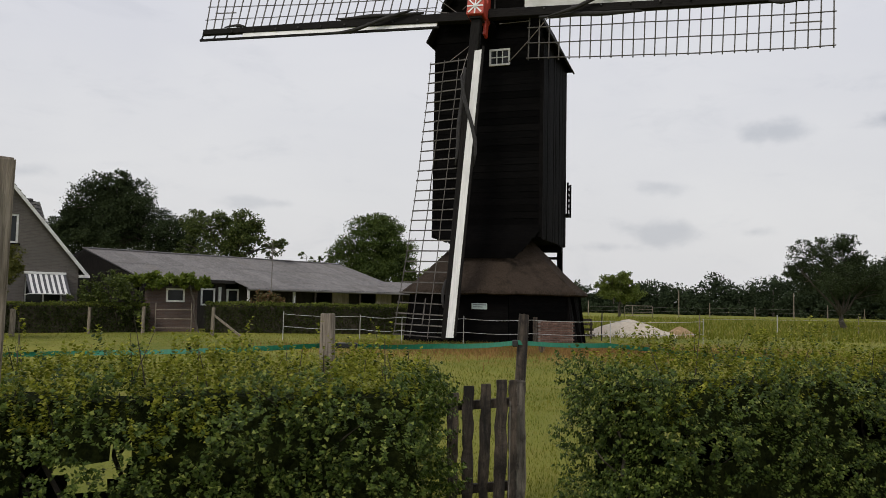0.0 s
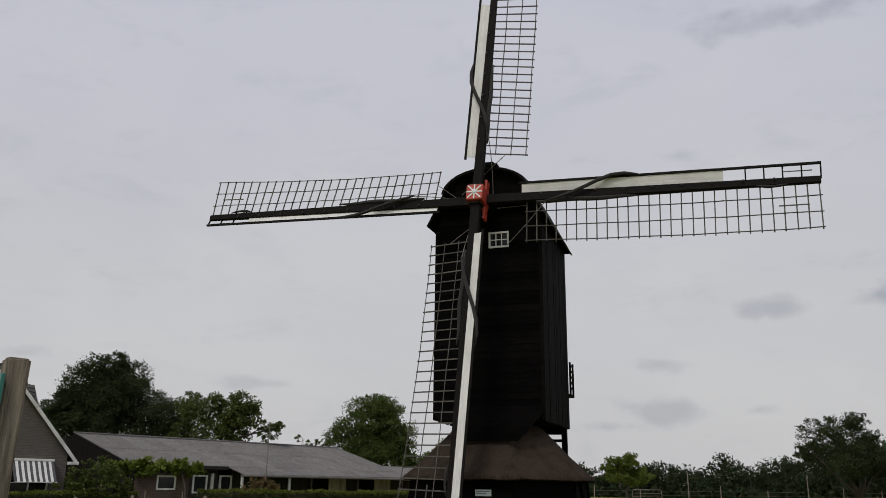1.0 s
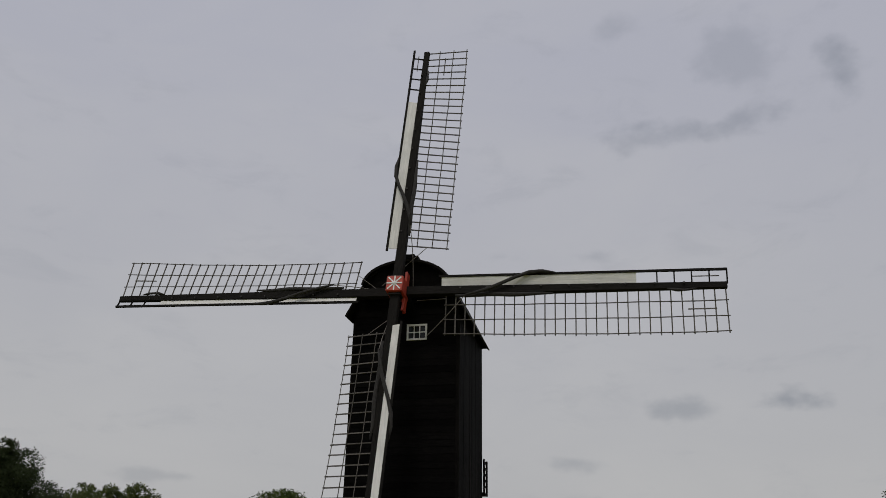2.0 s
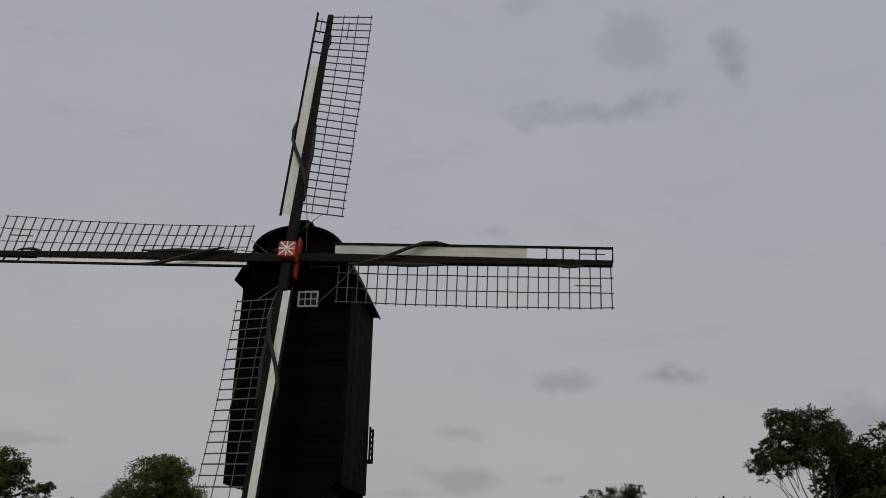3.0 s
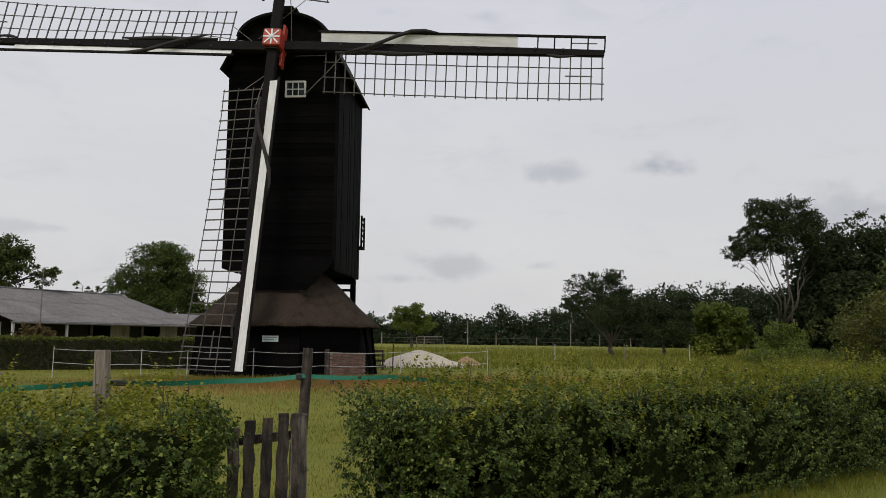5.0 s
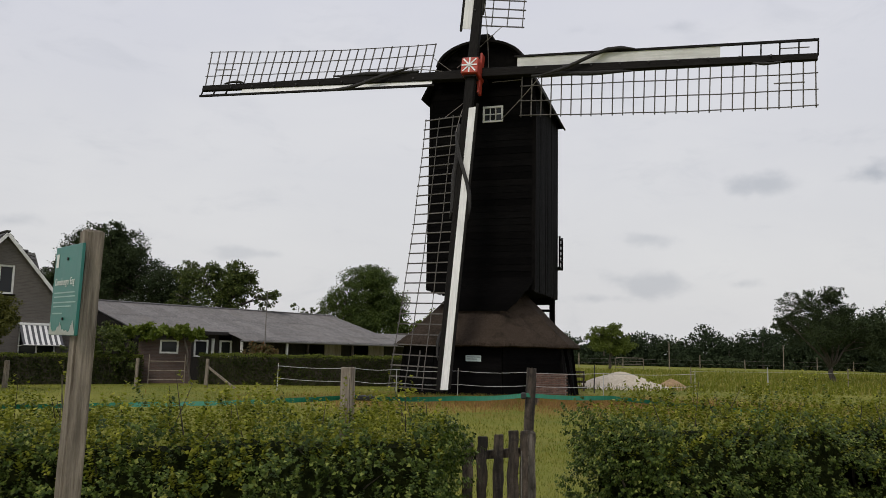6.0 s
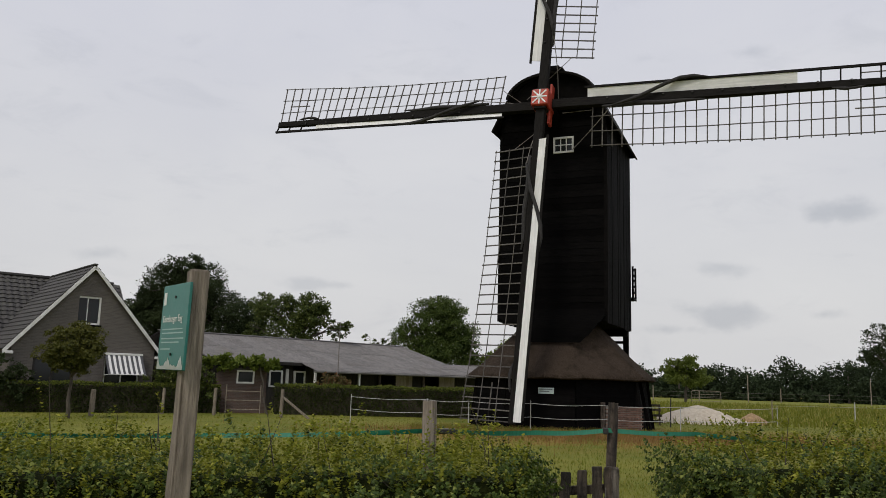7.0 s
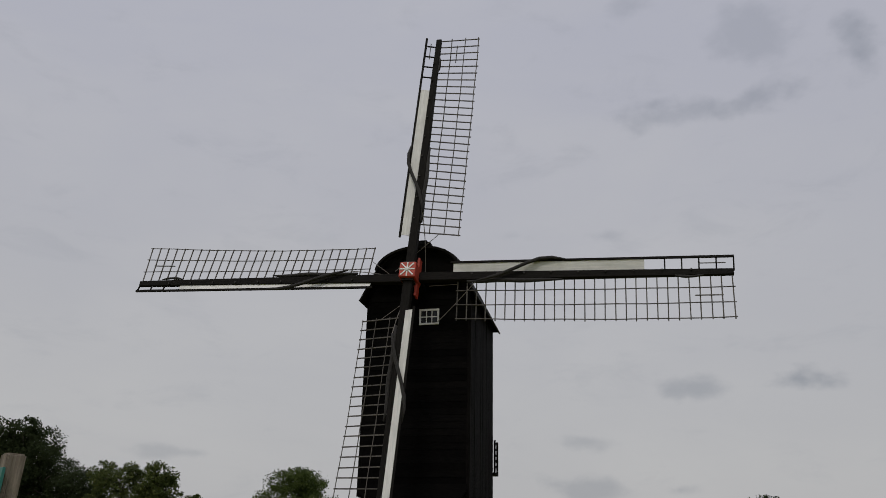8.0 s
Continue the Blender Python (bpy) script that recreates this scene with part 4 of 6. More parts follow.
        part("gutter", blocks((sx * (w + o) - 0.32 * (sx > 0) - 0.02, sx * (w + o) + 0.36 * (sx < 0) + 0.10 * (sx > 0), -0.26, -0.08, ze - 0.16, ze - 0.04)), M_TRIM, h, "white gutter end", bevel=0.01)
    part("chimney", blocks((1.55, 1.95, 5.9, 6.3, 5.2, 6.75)), M_BRICK, h)
    # windows
    win = part("window_frame", blocks((wx0, wx0 + 0.08, 0.04, 0.14, wz0, wz1), (wx1 - 0.08, wx1, 0.04, 0.14, wz0, wz1), (wx0 + 0.08, wx1 - 0.08, 0.04, 0.14, wz0, wz0 + 0.08),
                                      (wx0 + 0.08, wx1 - 0.08, 0.04, 0.14, wz1 - 0.08, wz1), (-0.125, -0.095, 0.06, 0.12, wz0 + 0.08, wz1 - 0.08)), M_TRIM, h, "white upper window frame")
    part("pane", blocks((wx0 + 0.08, -0.14, 0.085, 0.095, wz0 + 0.08, wz1 - 0.08)), M_GLASS, win)
    part("pane", blocks((-0.08, wx1 - 0.08, 0.085, 0.095, wz0 + 0.08, wz1 - 0.08)), M_GLASS, win)
    part("curtain", blocks((wx0 + 0.10, -0.20, 0.16, 0.19, wz0 + 0.08, wz1 - 0.08)), M_AWNW, win, "pale curtain behind the glass")
    part("window_sill", blocks((wx0 - 0.06, wx1 + 0.06, -0.07, 0.02, wz0 - 0.08, wz0 - 0.005)), M_TAR, win)
    low = part("window_frame", blocks((ax0, ax0 + 0.07, 0.04, 0.14, az0, az1), (ax1 - 0.07, ax1, 0.04, 0.14, az0, az1), (ax0 + 0.07, ax1 - 0.07, 0.04, 0.14, az0, az0 + 0.07),
                                      (ax0 + 0.07, ax1 - 0.07, 0.04, 0.14, az1 - 0.07, az1), (1.55, 1.61, 0.06, 0.12, az0 + 0.07, az1 - 0.07)), M_TRIM, h, "white ground floor window frame")
    part("pane", blocks((ax0 + 0.07, 1.55, 0.085, 0.095, az0 + 0.07, az1 - 0.07)), M_GLASS, low)
    part("pane", blocks((1.61, ax1 - 0.07, 0.085, 0.095, az0 + 0.07, az1 - 0.07)), M_GLASS, low)
    door = part("garden_door", blocks((dx0, dx0 + 0.08, 0.04, 0.14, 0, dz1), (dx1 - 0.08, dx1, 0.04, 0.14, 0, dz1), (dx0 + 0.08, dx1 - 0.08, 0.04, 0.14, dz1 - 0.08, dz1),
                                      (-1.35, -1.27, 0.05, 0.13, 0, dz1 - 0.08)), M_BARN, h, "dark framed glazed garden doors")
    part("pane", blocks((dx0 + 0.08, -1.35, 0.085, 0.095, 0, dz1 - 0.08)), M_GLASS, door)
    part("pane", blocks((-1.27, dx1 - 0.08, 0.085, 0.095, 0, dz1 - 0.08)), M_GLASS, door)
    # striped awning
    awning = part("awning_box", blocks((0.74, 2.44, -0.14, 0.0, 2.44, 2.54)), M_TRIM, h, "black and white striped sun awning", bevel=0.01)
    n = 15
    for k in range(n):
        x0, x1 = 0.76 + 1.66 * k / n, 0.76 + 1.66 * (k + 1) / n
        bm = bmesh.new()
        pts = [(-0.10, 2.46), (-0.55, 1.86), (-0.78, 1.60)]
        rows = [[bm.verts.new((x, y + dy, z - 0.02 * abs(dy) * 10)) for x, dy in ((x0, 0), (x1, 0), (x1, 0.015), (x0, 0.015))] for y, z in pts]
        for r0, r1 in zip(rows, rows[1:]):
            for i in range(4):
                bm.faces.new((r0[i], r0[(i + 1) % 4], r1[(i + 1) % 4], r1[i]))
        bm.faces.new(rows[0])
        bm.faces.new(rows[-1])
        part("awning_stripe", bm, M_AWNW if k % 2 else M_AWND, awning)
    bm = bmesh.new()
    for x in (0.80, 2.38):
        tube(bm, [(x, 0.0, 1.55), (x, -0.76, 1.60)], 0.016, 6)
    tube(bm, [(0.78, -0.78, 1.60), (2.42, -0.78, 1.60)], 0.018, 6)
    part("awning_arm", bm, M_TRIM, awning)


make_house()


# ---------------------------------------------------------------- barn
B_DIR = Vector((0.62, 0.785, 0)).normalized()
B_M = pose(-18.0, 40.6, 0, 0, 0, math.degrees(math.atan2(B_DIR.y, B_DIR.x)))    # x along the ridge, -y towards the paddock


def corrugated(width, a, b, slope, z0, amp=0.036, period=0.19):
    """One corrugated sheet, width along x, from y=-a (upper) to y=-b (lower)."""
    bm = bmesh.new()
    n = int(width / period * 6)
    up, lo, up2, lo2 = [], [], [], []
    for i in range(n + 1):
        x = width * i / n
        w = amp * math.sin(2 * math.pi * x / period)
        up.append(bm.verts.new((x, -a, z0 - a * slope + w)))
        lo.append(bm.verts.new((x, -b, z0 - b * slope + w)))
        lo2.append(bm.verts.new((x, -b, z0 - b * slope + w - 0.02)))
    for i in range(n):
        bm.faces.new((up[i], lo[i], lo[i + 1], up[i + 1]))
        bm.faces.new((lo[i], lo2[i], lo2[i + 1], lo[i + 1]))
    me = bpy.data.meshes.new("roof_sheet")
    bm.to_mesh(me)
    bm.free()
    return me


def make_barn():
    b = thing("barn", "long low stable with grey corrugated roof and dark board walls", "barn", B_M)
    ridge, slope = 3.90, 0.28
    length = 17.7
    n = 17
    w = length / n
    r = random.Random(6)
    for a, c, lift in ((0.0, 2.75, 0.02), (2.6, 5.3, 0.0)):
        me = corrugated(w + 0.05, a, c, slope, ridge + lift)
        for k in range(n):
            link("roof_sheet", me, M_CORR, b, at=pose(k * w, 0, r.uniform(-0.006, 0.006)))
    me = corrugated(w + 0.05, 5.2, 6.5, slope, ridge - 0.02)
    for k in range(5, n):
        link("roof_sheet", me, M_CORR, b, at=pose(k * w, 0, r.uniform(-0.006, 0.006)))
    me = corrugated(w + 0.05, 4.0, 6.5, slope, ridge - 0.03)
    for k in range(n, n + 4):
        link("roof_sheet", me, M_CORR, b, at=pose(k * w, 0, 0))
    bm = bmesh.new()                                   # far slope
    vs = [bm.verts.new(v) for v in ((0, 0, ridge), (length, 0, ridge), (length, 5.0, ridge - 1.4), (0, 5.0, ridge - 1.4))]
    bm.faces.new(vs)
    bmesh.ops.solidify(bm, geom=list(bm.faces), thickness=0.04)
    part("rear_roof", bm, M_CORR, b)
    bm = bmesh.new()
    beam(bm, (-0.05, 0, ridge + 0.04), (length + 0.05, 0, ridge + 0.04), 0.34, 0.07)
    part("ridge_cap", bm, M_CORR, b, bevel=0.02)
    bm = bmesh.new()
    beam(bm, (-0.03, 0.0, ridge + 0.02), (-0.03, -5.3, ridge - 5.3 * slope), 0.04, 0.05)
    part("verge_board", bm, M_CORR, b)
    # walls
    for x in (0.02, length - 0.1):
        bm = bmesh.new()
        vs = [(x, -4.9, 0), (x, 4.9, 0), (x, 4.9, 2.45), (x, 0, 3.8), (x, -4.9, 2.45)]
        bm.faces.new([bm.verts.new(v) for v in vs])
        bmesh.ops.solidify(bm, geom=list(bm.faces), thickness=0.1)
        part("gable_wall", bm, M_BARN, b)
    part("rear_wall", blocks((0.1, length - 0.1, 4.8, 4.95, 0, 2.4)), M_BARN, b)
    part("inner_wall", blocks((0.1, length + 4, -3.2, -3.1, 0, 2.6)), M_INSIDE, b)
    # front wall boards, with gaps for windows and stable openings
    board = bpy.data.meshes.new("wall_board")
    bm = blocks((0, 0.155, -0.02, 0.02, 0, 2.28))
    bm.to_mesh(board)
    bm.free()
    gaps = [(3.45, 4.2), (5.0, 5.65), (10.9, 12.3), (14.6, 16.0)]
    x = 0.1
    while x < 21.6:
        if not any(g0 - 0.1 < x < g1 - 0.05 for g0, g1 in gaps):
            link("wall_board", board, M_BARN, b, at=pose(x, -4.95 + r.uniform(-0.008, 0.008), 0))
        x += 0.16
    for g0, g1 in gaps[:2]:
        part("wall_panel", blocks((g0 - 0.1, g1 + 0.1, -4.96, -4.92, 0, 1.15)), M_BARN, b)
        f = part("window_frame", blocks((g0 - 0.04, g0 + 0.05, -5.02, -4.93, 1.17, 2.02), (g1 - 0.05, g1 + 0.04, -5.02, -4.93, 1.17, 2.02),
                                        (g0 + 0.05, g1 - 0.05, -5.02, -4.93, 1.17, 1.25), (g0 + 0.05, g1 - 0.05, -5.02, -4.93, 1.94, 2.02)), M_TRIM, b, "white stable window frame")
        part("pane", blocks((g0 + 0.05, g1 - 0.05, -4.98, -4.97, 1.25, 1.94)), M_GLASS, f)
    part("white_post", blocks((4.44, 4.60, -5.03, -4.97, 0, 2.1)), M_TRIM, b)
    for g0, g1 in ((12.28, 13.6), (15.98, 17.4)):
        d = part("sliding_door", blocks((g0, g1, -5.06, -5.03, 0.05, 1.98)), M_DOOR, b, "bare plank sliding door")
        k = g0
        while k < g1 - 0.1:
            part("plank", blocks((k + 0.008, min(k + 0.192, g1), -5.085, -5.06, 0.05, 1.98)), M_DOOR, d)
            k += 0.2
        part("door_rail", blocks((g0 - 1.5, g1 + 0.05, -5.09, -5.05, 2.0, 2.06)), M_IRON, d)
    for x in (5.3, 8.3, 9.8, 13.3, 17.0, 20.6):
        part("eave_post", blocks((x - 0.05, x + 0.05, -6.35, -6.25, 0, 2.08)), M_TRIM if x in (5.3, 8.3) else M_PICKET, b)
    part("eave_beam", blocks((5.2, 21.8, -6.36, -6.24, 1.98, 2.08)), M_BARN, b)
    bm = bmesh.new()
    tube(bm, [(5.05, -6.56, 2.0), (21.9, -6.56, 1.96)], 0.055, 8)
    part("gutter", bm, M_CORR, b)
    part("fascia", blocks((0, 5.2, -5.34, -5.30, 2.28, 2.44)), M_BARN, b)
    for x in (9.8, 13.3):
        part("lamp", blocks((x - 0.35, x + 0.35, -6.42, -6.37, 1.98, 2.05)), M_TRIM, b, "white strip lamp under the eave")


make_barn()


def make_antenna():
    a = thing("antenna", "thin grey mast with small antenna rods beside the stable", "antenna", pose(-8.2, 38.7, 0))
    bm = bmesh.new()
    tube(bm, [(0, 0, 0), (0.02, 0, 2.2), (0.03, 0, 4.4)], [0.028, 0.024, 0.018], 6)
    part("mast", bm, M_ROPE, a)
    for z, l, ang in ((4.38, 0.22, 20), (4.15, 0.34, 60), (3.95, 0.28, -30), (3.75, 0.16, 10)):
        bm = bmesh.new()
        c, s = math.cos(radians(ang)) * l, math.sin(radians(ang)) * l
        tube(bm, [(-c, -s, z - 0.03), (c, s, z + 0.05)], 0.011, 5)
        part("rod", bm, M_ROPE, a)


make_antenna()


def make_shed():
    m = pose(-12.55, 36.4, 0, 0, 0, 18)
    s = thing("garden_shed", "small brick shed with white window under a vine", "shed", m)
    part("wall", blocks((-0.75, 0.15, 0, 1.6, 0, 1.95), (0.95, 1.5, 0, 1.6, 0, 1.95), (0.15, 0.95, 0, 1.6, 0, 1.32), (0.15, 0.95, 0.3, 1.6, 1.33, 1.95)), M_DARKBRICK, s)
    part("roof", blocks((-0.85, 1.6, -0.1, 1.7, 1.96, 2.04)), M_TILE, s)
    f = part("window_frame", blocks((0.15, 0.23, -0.02, 0.08, 1.34, 1.95), (0.87, 0.95, -0.02, 0.08, 1.34, 1.95), (0.23, 0.87, -0.02, 0.08, 1.34, 1.42), (0.23, 0.87, -0.02, 0.08, 1.87, 1.95)), M_TRIM, s, "white window frame")
    part("pane", blocks((0.23, 0.87, 0.03, 0.04, 1.42, 1.87)), M_GLASS, f)
    v = thing("vine", "bright yellow-green vine trained over the shed roof", "vine", pose(-12.5, 36.1, 0))
    for x in (-1.6, 1.7):
        bm = bmesh.new()
        tube(bm, limb_path((x, 0, 0), (x * 0.7, 0.1, 2.2), 0.06), 0.04, 6)
        part("stem", bm, M_BARK, v)
    link("foliage", crown_mesh("foliage", [(-1.7, 0, 2.2, 0.6, 0.5, 0.35), (-0.8, 0, 2.25, 0.7, 0.5, 0.32), (0.2, 0, 2.3, 0.7, 0.5, 0.30), (1.2, 0, 2.25, 0.7, 0.5, 0.30), (1.8, 0.2, 2.1, 0.4, 0.4, 0.28)],
                                4200, 0.15, 31, 0.3), L_VINE, v)
    g = thing("garden_gate", "weathered open rail gate between garden hedges", "gate", pose(-12.55, 35.6, 0, 0, 0, 18))
    for p in (((0, 0, 0), (0, 0, 1.3)), ((1.5, 0, 0), (1.5, 0, 1.3)), ((0, 0, 1.0), (1.5, 0, 1.0)), ((0, 0, 0.6), (1.5, 0, 0.6)), ((0, 0, 0.2), (1.5, 0, 0.2))):
        bm = bmesh.new()
        tube(bm, p, 0.022, 6)
        part("gate_tube", bm, M_POST, g)


make_shed()


# ---------------------------------------------------------------- hedges
def sprig_templates(r, k=9):
    """A few short shoots: leaf places, directions and faces along a bent twig."""
    out = []
    for _ in range(5):
        f = np.linspace(0.12, 1.0, k)
        pos = np.stack([0.12 * np.sin(f * 2 + r.random()), 0.12 * np.cos(f * 2.3), f], 1) * np.array([1, 1, 1])
        ang = np.arange(k) * 2.4 + r.random() * 6
        al = np.stack([np.cos(ang), np.sin(ang), np.full(k, 0.55)], 1) + r.normal(size=(k, 3)) * 0.25
        nr = np.stack([-np.cos(ang) * 0.5, -np.sin(ang) * 0.5, np.ones(k)], 1) + r.normal(size=(k, 3)) * 0.3
        out.append((pos, unit(al), unit(nr)))
    return out


def shoots(points, direction, length, leaf, r, k=9):
    """Leafy shoots at points: returns the vertices of all leaves."""
    sets = sprig_templates(r, k)
    z = unit(direction)
    x = unit(np.cross(z, r.normal(size=z.shape)))
    y = np.cross(z, x)
    basis = np.stack([x, y, z], 1)                                   # rows are the axes
    pick = r.integers(0, len(sets), len(points))
    allv = []
    for i, (pos, al, nr) in enumerate(sets):
        m = pick == i
        if not m.any():
            continue
        b, p, l = basis[m], points[m], length[m]
        q = p[:, None, :] + l[:, None, None] * np.einsum("kj,njc->nkc", pos, b)
        a = np.einsum("kj,njc->nkc", al, b)
        n = np.einsum("kj,njc->nkc", nr, b) + np.array([0, 0, 0.5])
        s = np.repeat(leaf[m], k) * r.uniform(0.65, 1.25, m.sum() * k)
        allv.append(scatter(q.reshape(-1, 3), a.reshape(-1, 3), n.reshape(-1, 3), s, LOBED, r))
    return np.concatenate(allv)


def leaf_mesh(name, v):
    n = len(v)
    return pile_mesh(name, v, np.arange(n * len(LOBED)).reshape(n, len(LOBED)))


def make_hedge(label, line, width, height, density, leaf, seed, gappy=0.0, tall=0.0, openings=()):
    """A loose leafy hedge along line (x, y points at its foot's middle)."""
    r = np.random.default_rng(seed)
    line = np.array(line, float)
    seg = np.linalg.norm(np.diff(line, axis=0), axis=1)
    total = seg.sum()
    h = thing("hedge", label, "hedge", group="hawthorn hedges by the gate")

    def along(s):
        s = np.clip(s, 0, total - 1e-6)
        cum = np.concatenate([[0], np.cumsum(seg)])
        i = np.searchsorted(cum, s, side="right") - 1
        f = (s - cum[i]) / seg[i]
        p = line[i] * (1 - f)[:, None] + line[i + 1] * f[:, None]
        d = unit(line[i + 1] - line[i])
        return p, np.stack([d[:, 1], -d[:, 0]], 1)                  # side towards the camera

    n = int(total * (2 * height + width) * density)
    s = r.random(n) * total
    where = r.random(n)
    p, side = along(s)
    front = where < 0.50
    top = (where >= 0.50) & (where < 0.86)
    back = (where >= 0.86) & (where < 0.95)
    inside = where >= 0.95
    z = r.random(n) * height
    lat = np.zeros(n)
    lat[front], lat[back] = width / 2, -width / 2
    lat[top | inside] = r.uniform(-0.5, 0.5, (top | inside).sum()) * width
    z[top] = height
    # rounded shoulders
    edge = np.abs(lat) / (width / 2)
    z[top] -= 0.16 * np.clip(edge[top] - 0.45, 0, 1) ** 1.5 * 2
    lat[front] -= 0.22 * np.clip(z[front] / height - 0.8, 0, 1) * 5 * 0.6
    co = np.stack([p[:, 0] + side[:, 0] * lat, p[:, 1] + side[:, 1] * lat, z], 1)
    bump = lump(co, 1.6, seed) * 0.22 + lump(co, 4.2, seed + 9) * 0.32 + lump(co, 9.0, seed + 5) * 0.15
    nrm = np.zeros((n, 3))
    nrm[:, :2] = side * np.where(front, 1.0, np.where(back, -1.0, 0.15))[:, None]
    nrm[:, 2] = np.where(top, 1.0, 0.25)
    nrm = unit(nrm)
    depth = np.abs(r.normal(size=n)) * 0.09
    co += nrm * (bump - depth)[:, None]
    co[:, 2] = np.maximum(co[:, 2], 0.03)
    ends = np.minimum(s, total - s)
    co[:, 2] *= np.where(ends < 0.35, 0.86 + 0.4 * ends, 1.0)
    hole = lump(co, 1.15, seed + 40) + 0.5 * lump(co, 3.0, seed + 60)
    keep = ~((hole > 0.58 - gappy) & (co[:, 2] < height * 0.78) & ~top)

    def opened(q, grow=1.0):
        """Inside one of the worn see-through openings: x, y, z, half width, half height, slant of x over y."""
        out = np.zeros(len(q), bool)
        for ox, oy, oz, ow, oh, slant in openings:
            u = (q[:, 0] - ox - slant * (q[:, 1] - oy)) / ow
            w = (q[:, 2] - oz - 0.25 * (oy - q[:, 1])) / oh
            out |= u * u + w * w < grow * (1 + 0.9 * lump(q, 7.0, seed + 2))
        return out

    keep &= ~opened(co)
    # leaves sit in clusters; the hollows between them show the shade-dark core
    hollow = lump(co, 4.2, seed + 9) + 0.55 * lump(co, 10.0, seed + 31)
    keep &= ~((hollow < -0.10) & (r.random(n) < 0.80) & ~top)
    co, nrm = co[keep], nrm[keep]
    d = nrm * 0.8 + np.array([0, 0, 0.55]) + r.normal(size=co.shape) * 0.5
    young = top[keep] & (r.random(len(co)) < 0.85)
    for e, sgn in ((0.0, -1), (total, 1)):                          # leafy ends
        k = int(width * height * density * 2.2)
        pe, se = along(np.full(k, e))
        le, ze = r.uniform(-0.5, 0.5, k) * width, r.random(k) * height
        de = np.stack([-se[:, 1], se[:, 0]], 1) * sgn
        ce = np.concatenate([pe + se * le[:, None], ze[:, None]], 1)
        ce[:, :2] += de * (0.06 - np.abs(r.normal(size=k)) * 0.12 + 0.18 * lump(ce, 3.0, seed + 7))[:, None]
        co = np.concatenate([co, ce])
        d = np.concatenate([d, np.concatenate([de, np.full((k, 1), 0.4)], 1) + r.normal(size=(k, 3)) * 0.5])
        young = np.concatenate([young, np.zeros(k, bool)])
    size = r.uniform(0.06, 0.15, len(co))
    v = shoots(co[~young], d[~young], size[~young], np.full((~young).sum(), leaf), r)
    link("foliage", leaf_mesh("foliage", v), L_HEDGE, h, "dense small green leaves")
    v = shoots(co[young], d[young], size[young], np.full(young.sum(), leaf), r)
    link("top_growth", leaf_mesh("top_growth", v), L_SHOOT, h, "yellow-green fresh leaves on top")
    # young shoots standing out of the top: many short ones, a few long ones on bare stems
    for per_m, lo, hi, k, stem in ((58, 0.06, 0.15, 11, False), (8, 0.16, 0.30 + tall, 26, True)):
        m = int(total * per_m)
        s2 = r.random(m) * total
        p2, side2 = along(s2)
        lat2 = r.uniform(-0.5, 0.42, m) * width
        up = lo + (hi - lo) * r.random(m) ** 1.8
        c2 = np.stack([p2[:, 0] + side2[:, 0] * lat2, p2[:, 1] + side2[:, 1] * lat2, np.full(m, height - 0.05)], 1)
        d2 = np.array([0, 0, 1.0]) + r.normal(size=c2.shape) * 0.28
        v2 = shoots(c2, d2, up, np.full(m, leaf * 0.92), r, k)
        link("young_growth", leaf_mesh("young_growth", v2), L_SHOOT, h, "yellow-green young shoots")
        if stem:
            bm = bmesh.new()
            for c, d, u in zip(c2, unit(d2), up):
                beam(bm, Vector(c), Vector(c + d * u), 0.006, 0.006, 0.002, 0.002)
            tagged(part("shoot_twig", bm, M_TWIG, h), kind="stuff")
    # lumpy solid heart, open in places; its dark colour stands for shade between leaves
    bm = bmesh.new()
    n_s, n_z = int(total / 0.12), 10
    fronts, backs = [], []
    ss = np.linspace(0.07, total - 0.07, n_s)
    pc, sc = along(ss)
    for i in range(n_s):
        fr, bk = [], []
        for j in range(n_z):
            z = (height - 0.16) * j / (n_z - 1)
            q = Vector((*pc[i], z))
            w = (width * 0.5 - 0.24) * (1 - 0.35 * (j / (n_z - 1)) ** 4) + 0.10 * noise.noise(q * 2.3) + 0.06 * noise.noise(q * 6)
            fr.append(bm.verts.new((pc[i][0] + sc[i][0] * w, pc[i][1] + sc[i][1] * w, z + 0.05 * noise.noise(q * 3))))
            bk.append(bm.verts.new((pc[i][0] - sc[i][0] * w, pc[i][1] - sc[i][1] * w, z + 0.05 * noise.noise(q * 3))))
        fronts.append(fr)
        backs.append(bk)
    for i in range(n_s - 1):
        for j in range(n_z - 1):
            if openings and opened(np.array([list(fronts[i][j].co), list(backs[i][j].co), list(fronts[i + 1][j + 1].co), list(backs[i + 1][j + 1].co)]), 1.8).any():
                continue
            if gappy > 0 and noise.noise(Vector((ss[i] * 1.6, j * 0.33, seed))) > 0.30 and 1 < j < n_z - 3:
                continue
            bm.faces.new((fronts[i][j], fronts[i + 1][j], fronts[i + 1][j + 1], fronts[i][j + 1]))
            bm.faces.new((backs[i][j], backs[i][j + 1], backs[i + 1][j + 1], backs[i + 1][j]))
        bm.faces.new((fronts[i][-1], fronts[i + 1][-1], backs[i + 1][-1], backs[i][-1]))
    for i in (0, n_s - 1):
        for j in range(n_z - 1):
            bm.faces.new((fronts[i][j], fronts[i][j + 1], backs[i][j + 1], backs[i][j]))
    part("twig_mass", bm, M_HEART, h, "dark solid core painted as the shade between the leaves")
    # woody stems
    rr = random.Random(seed)
    k = 0.1
    while k < total:
        q, sd = along(np.array([k]))
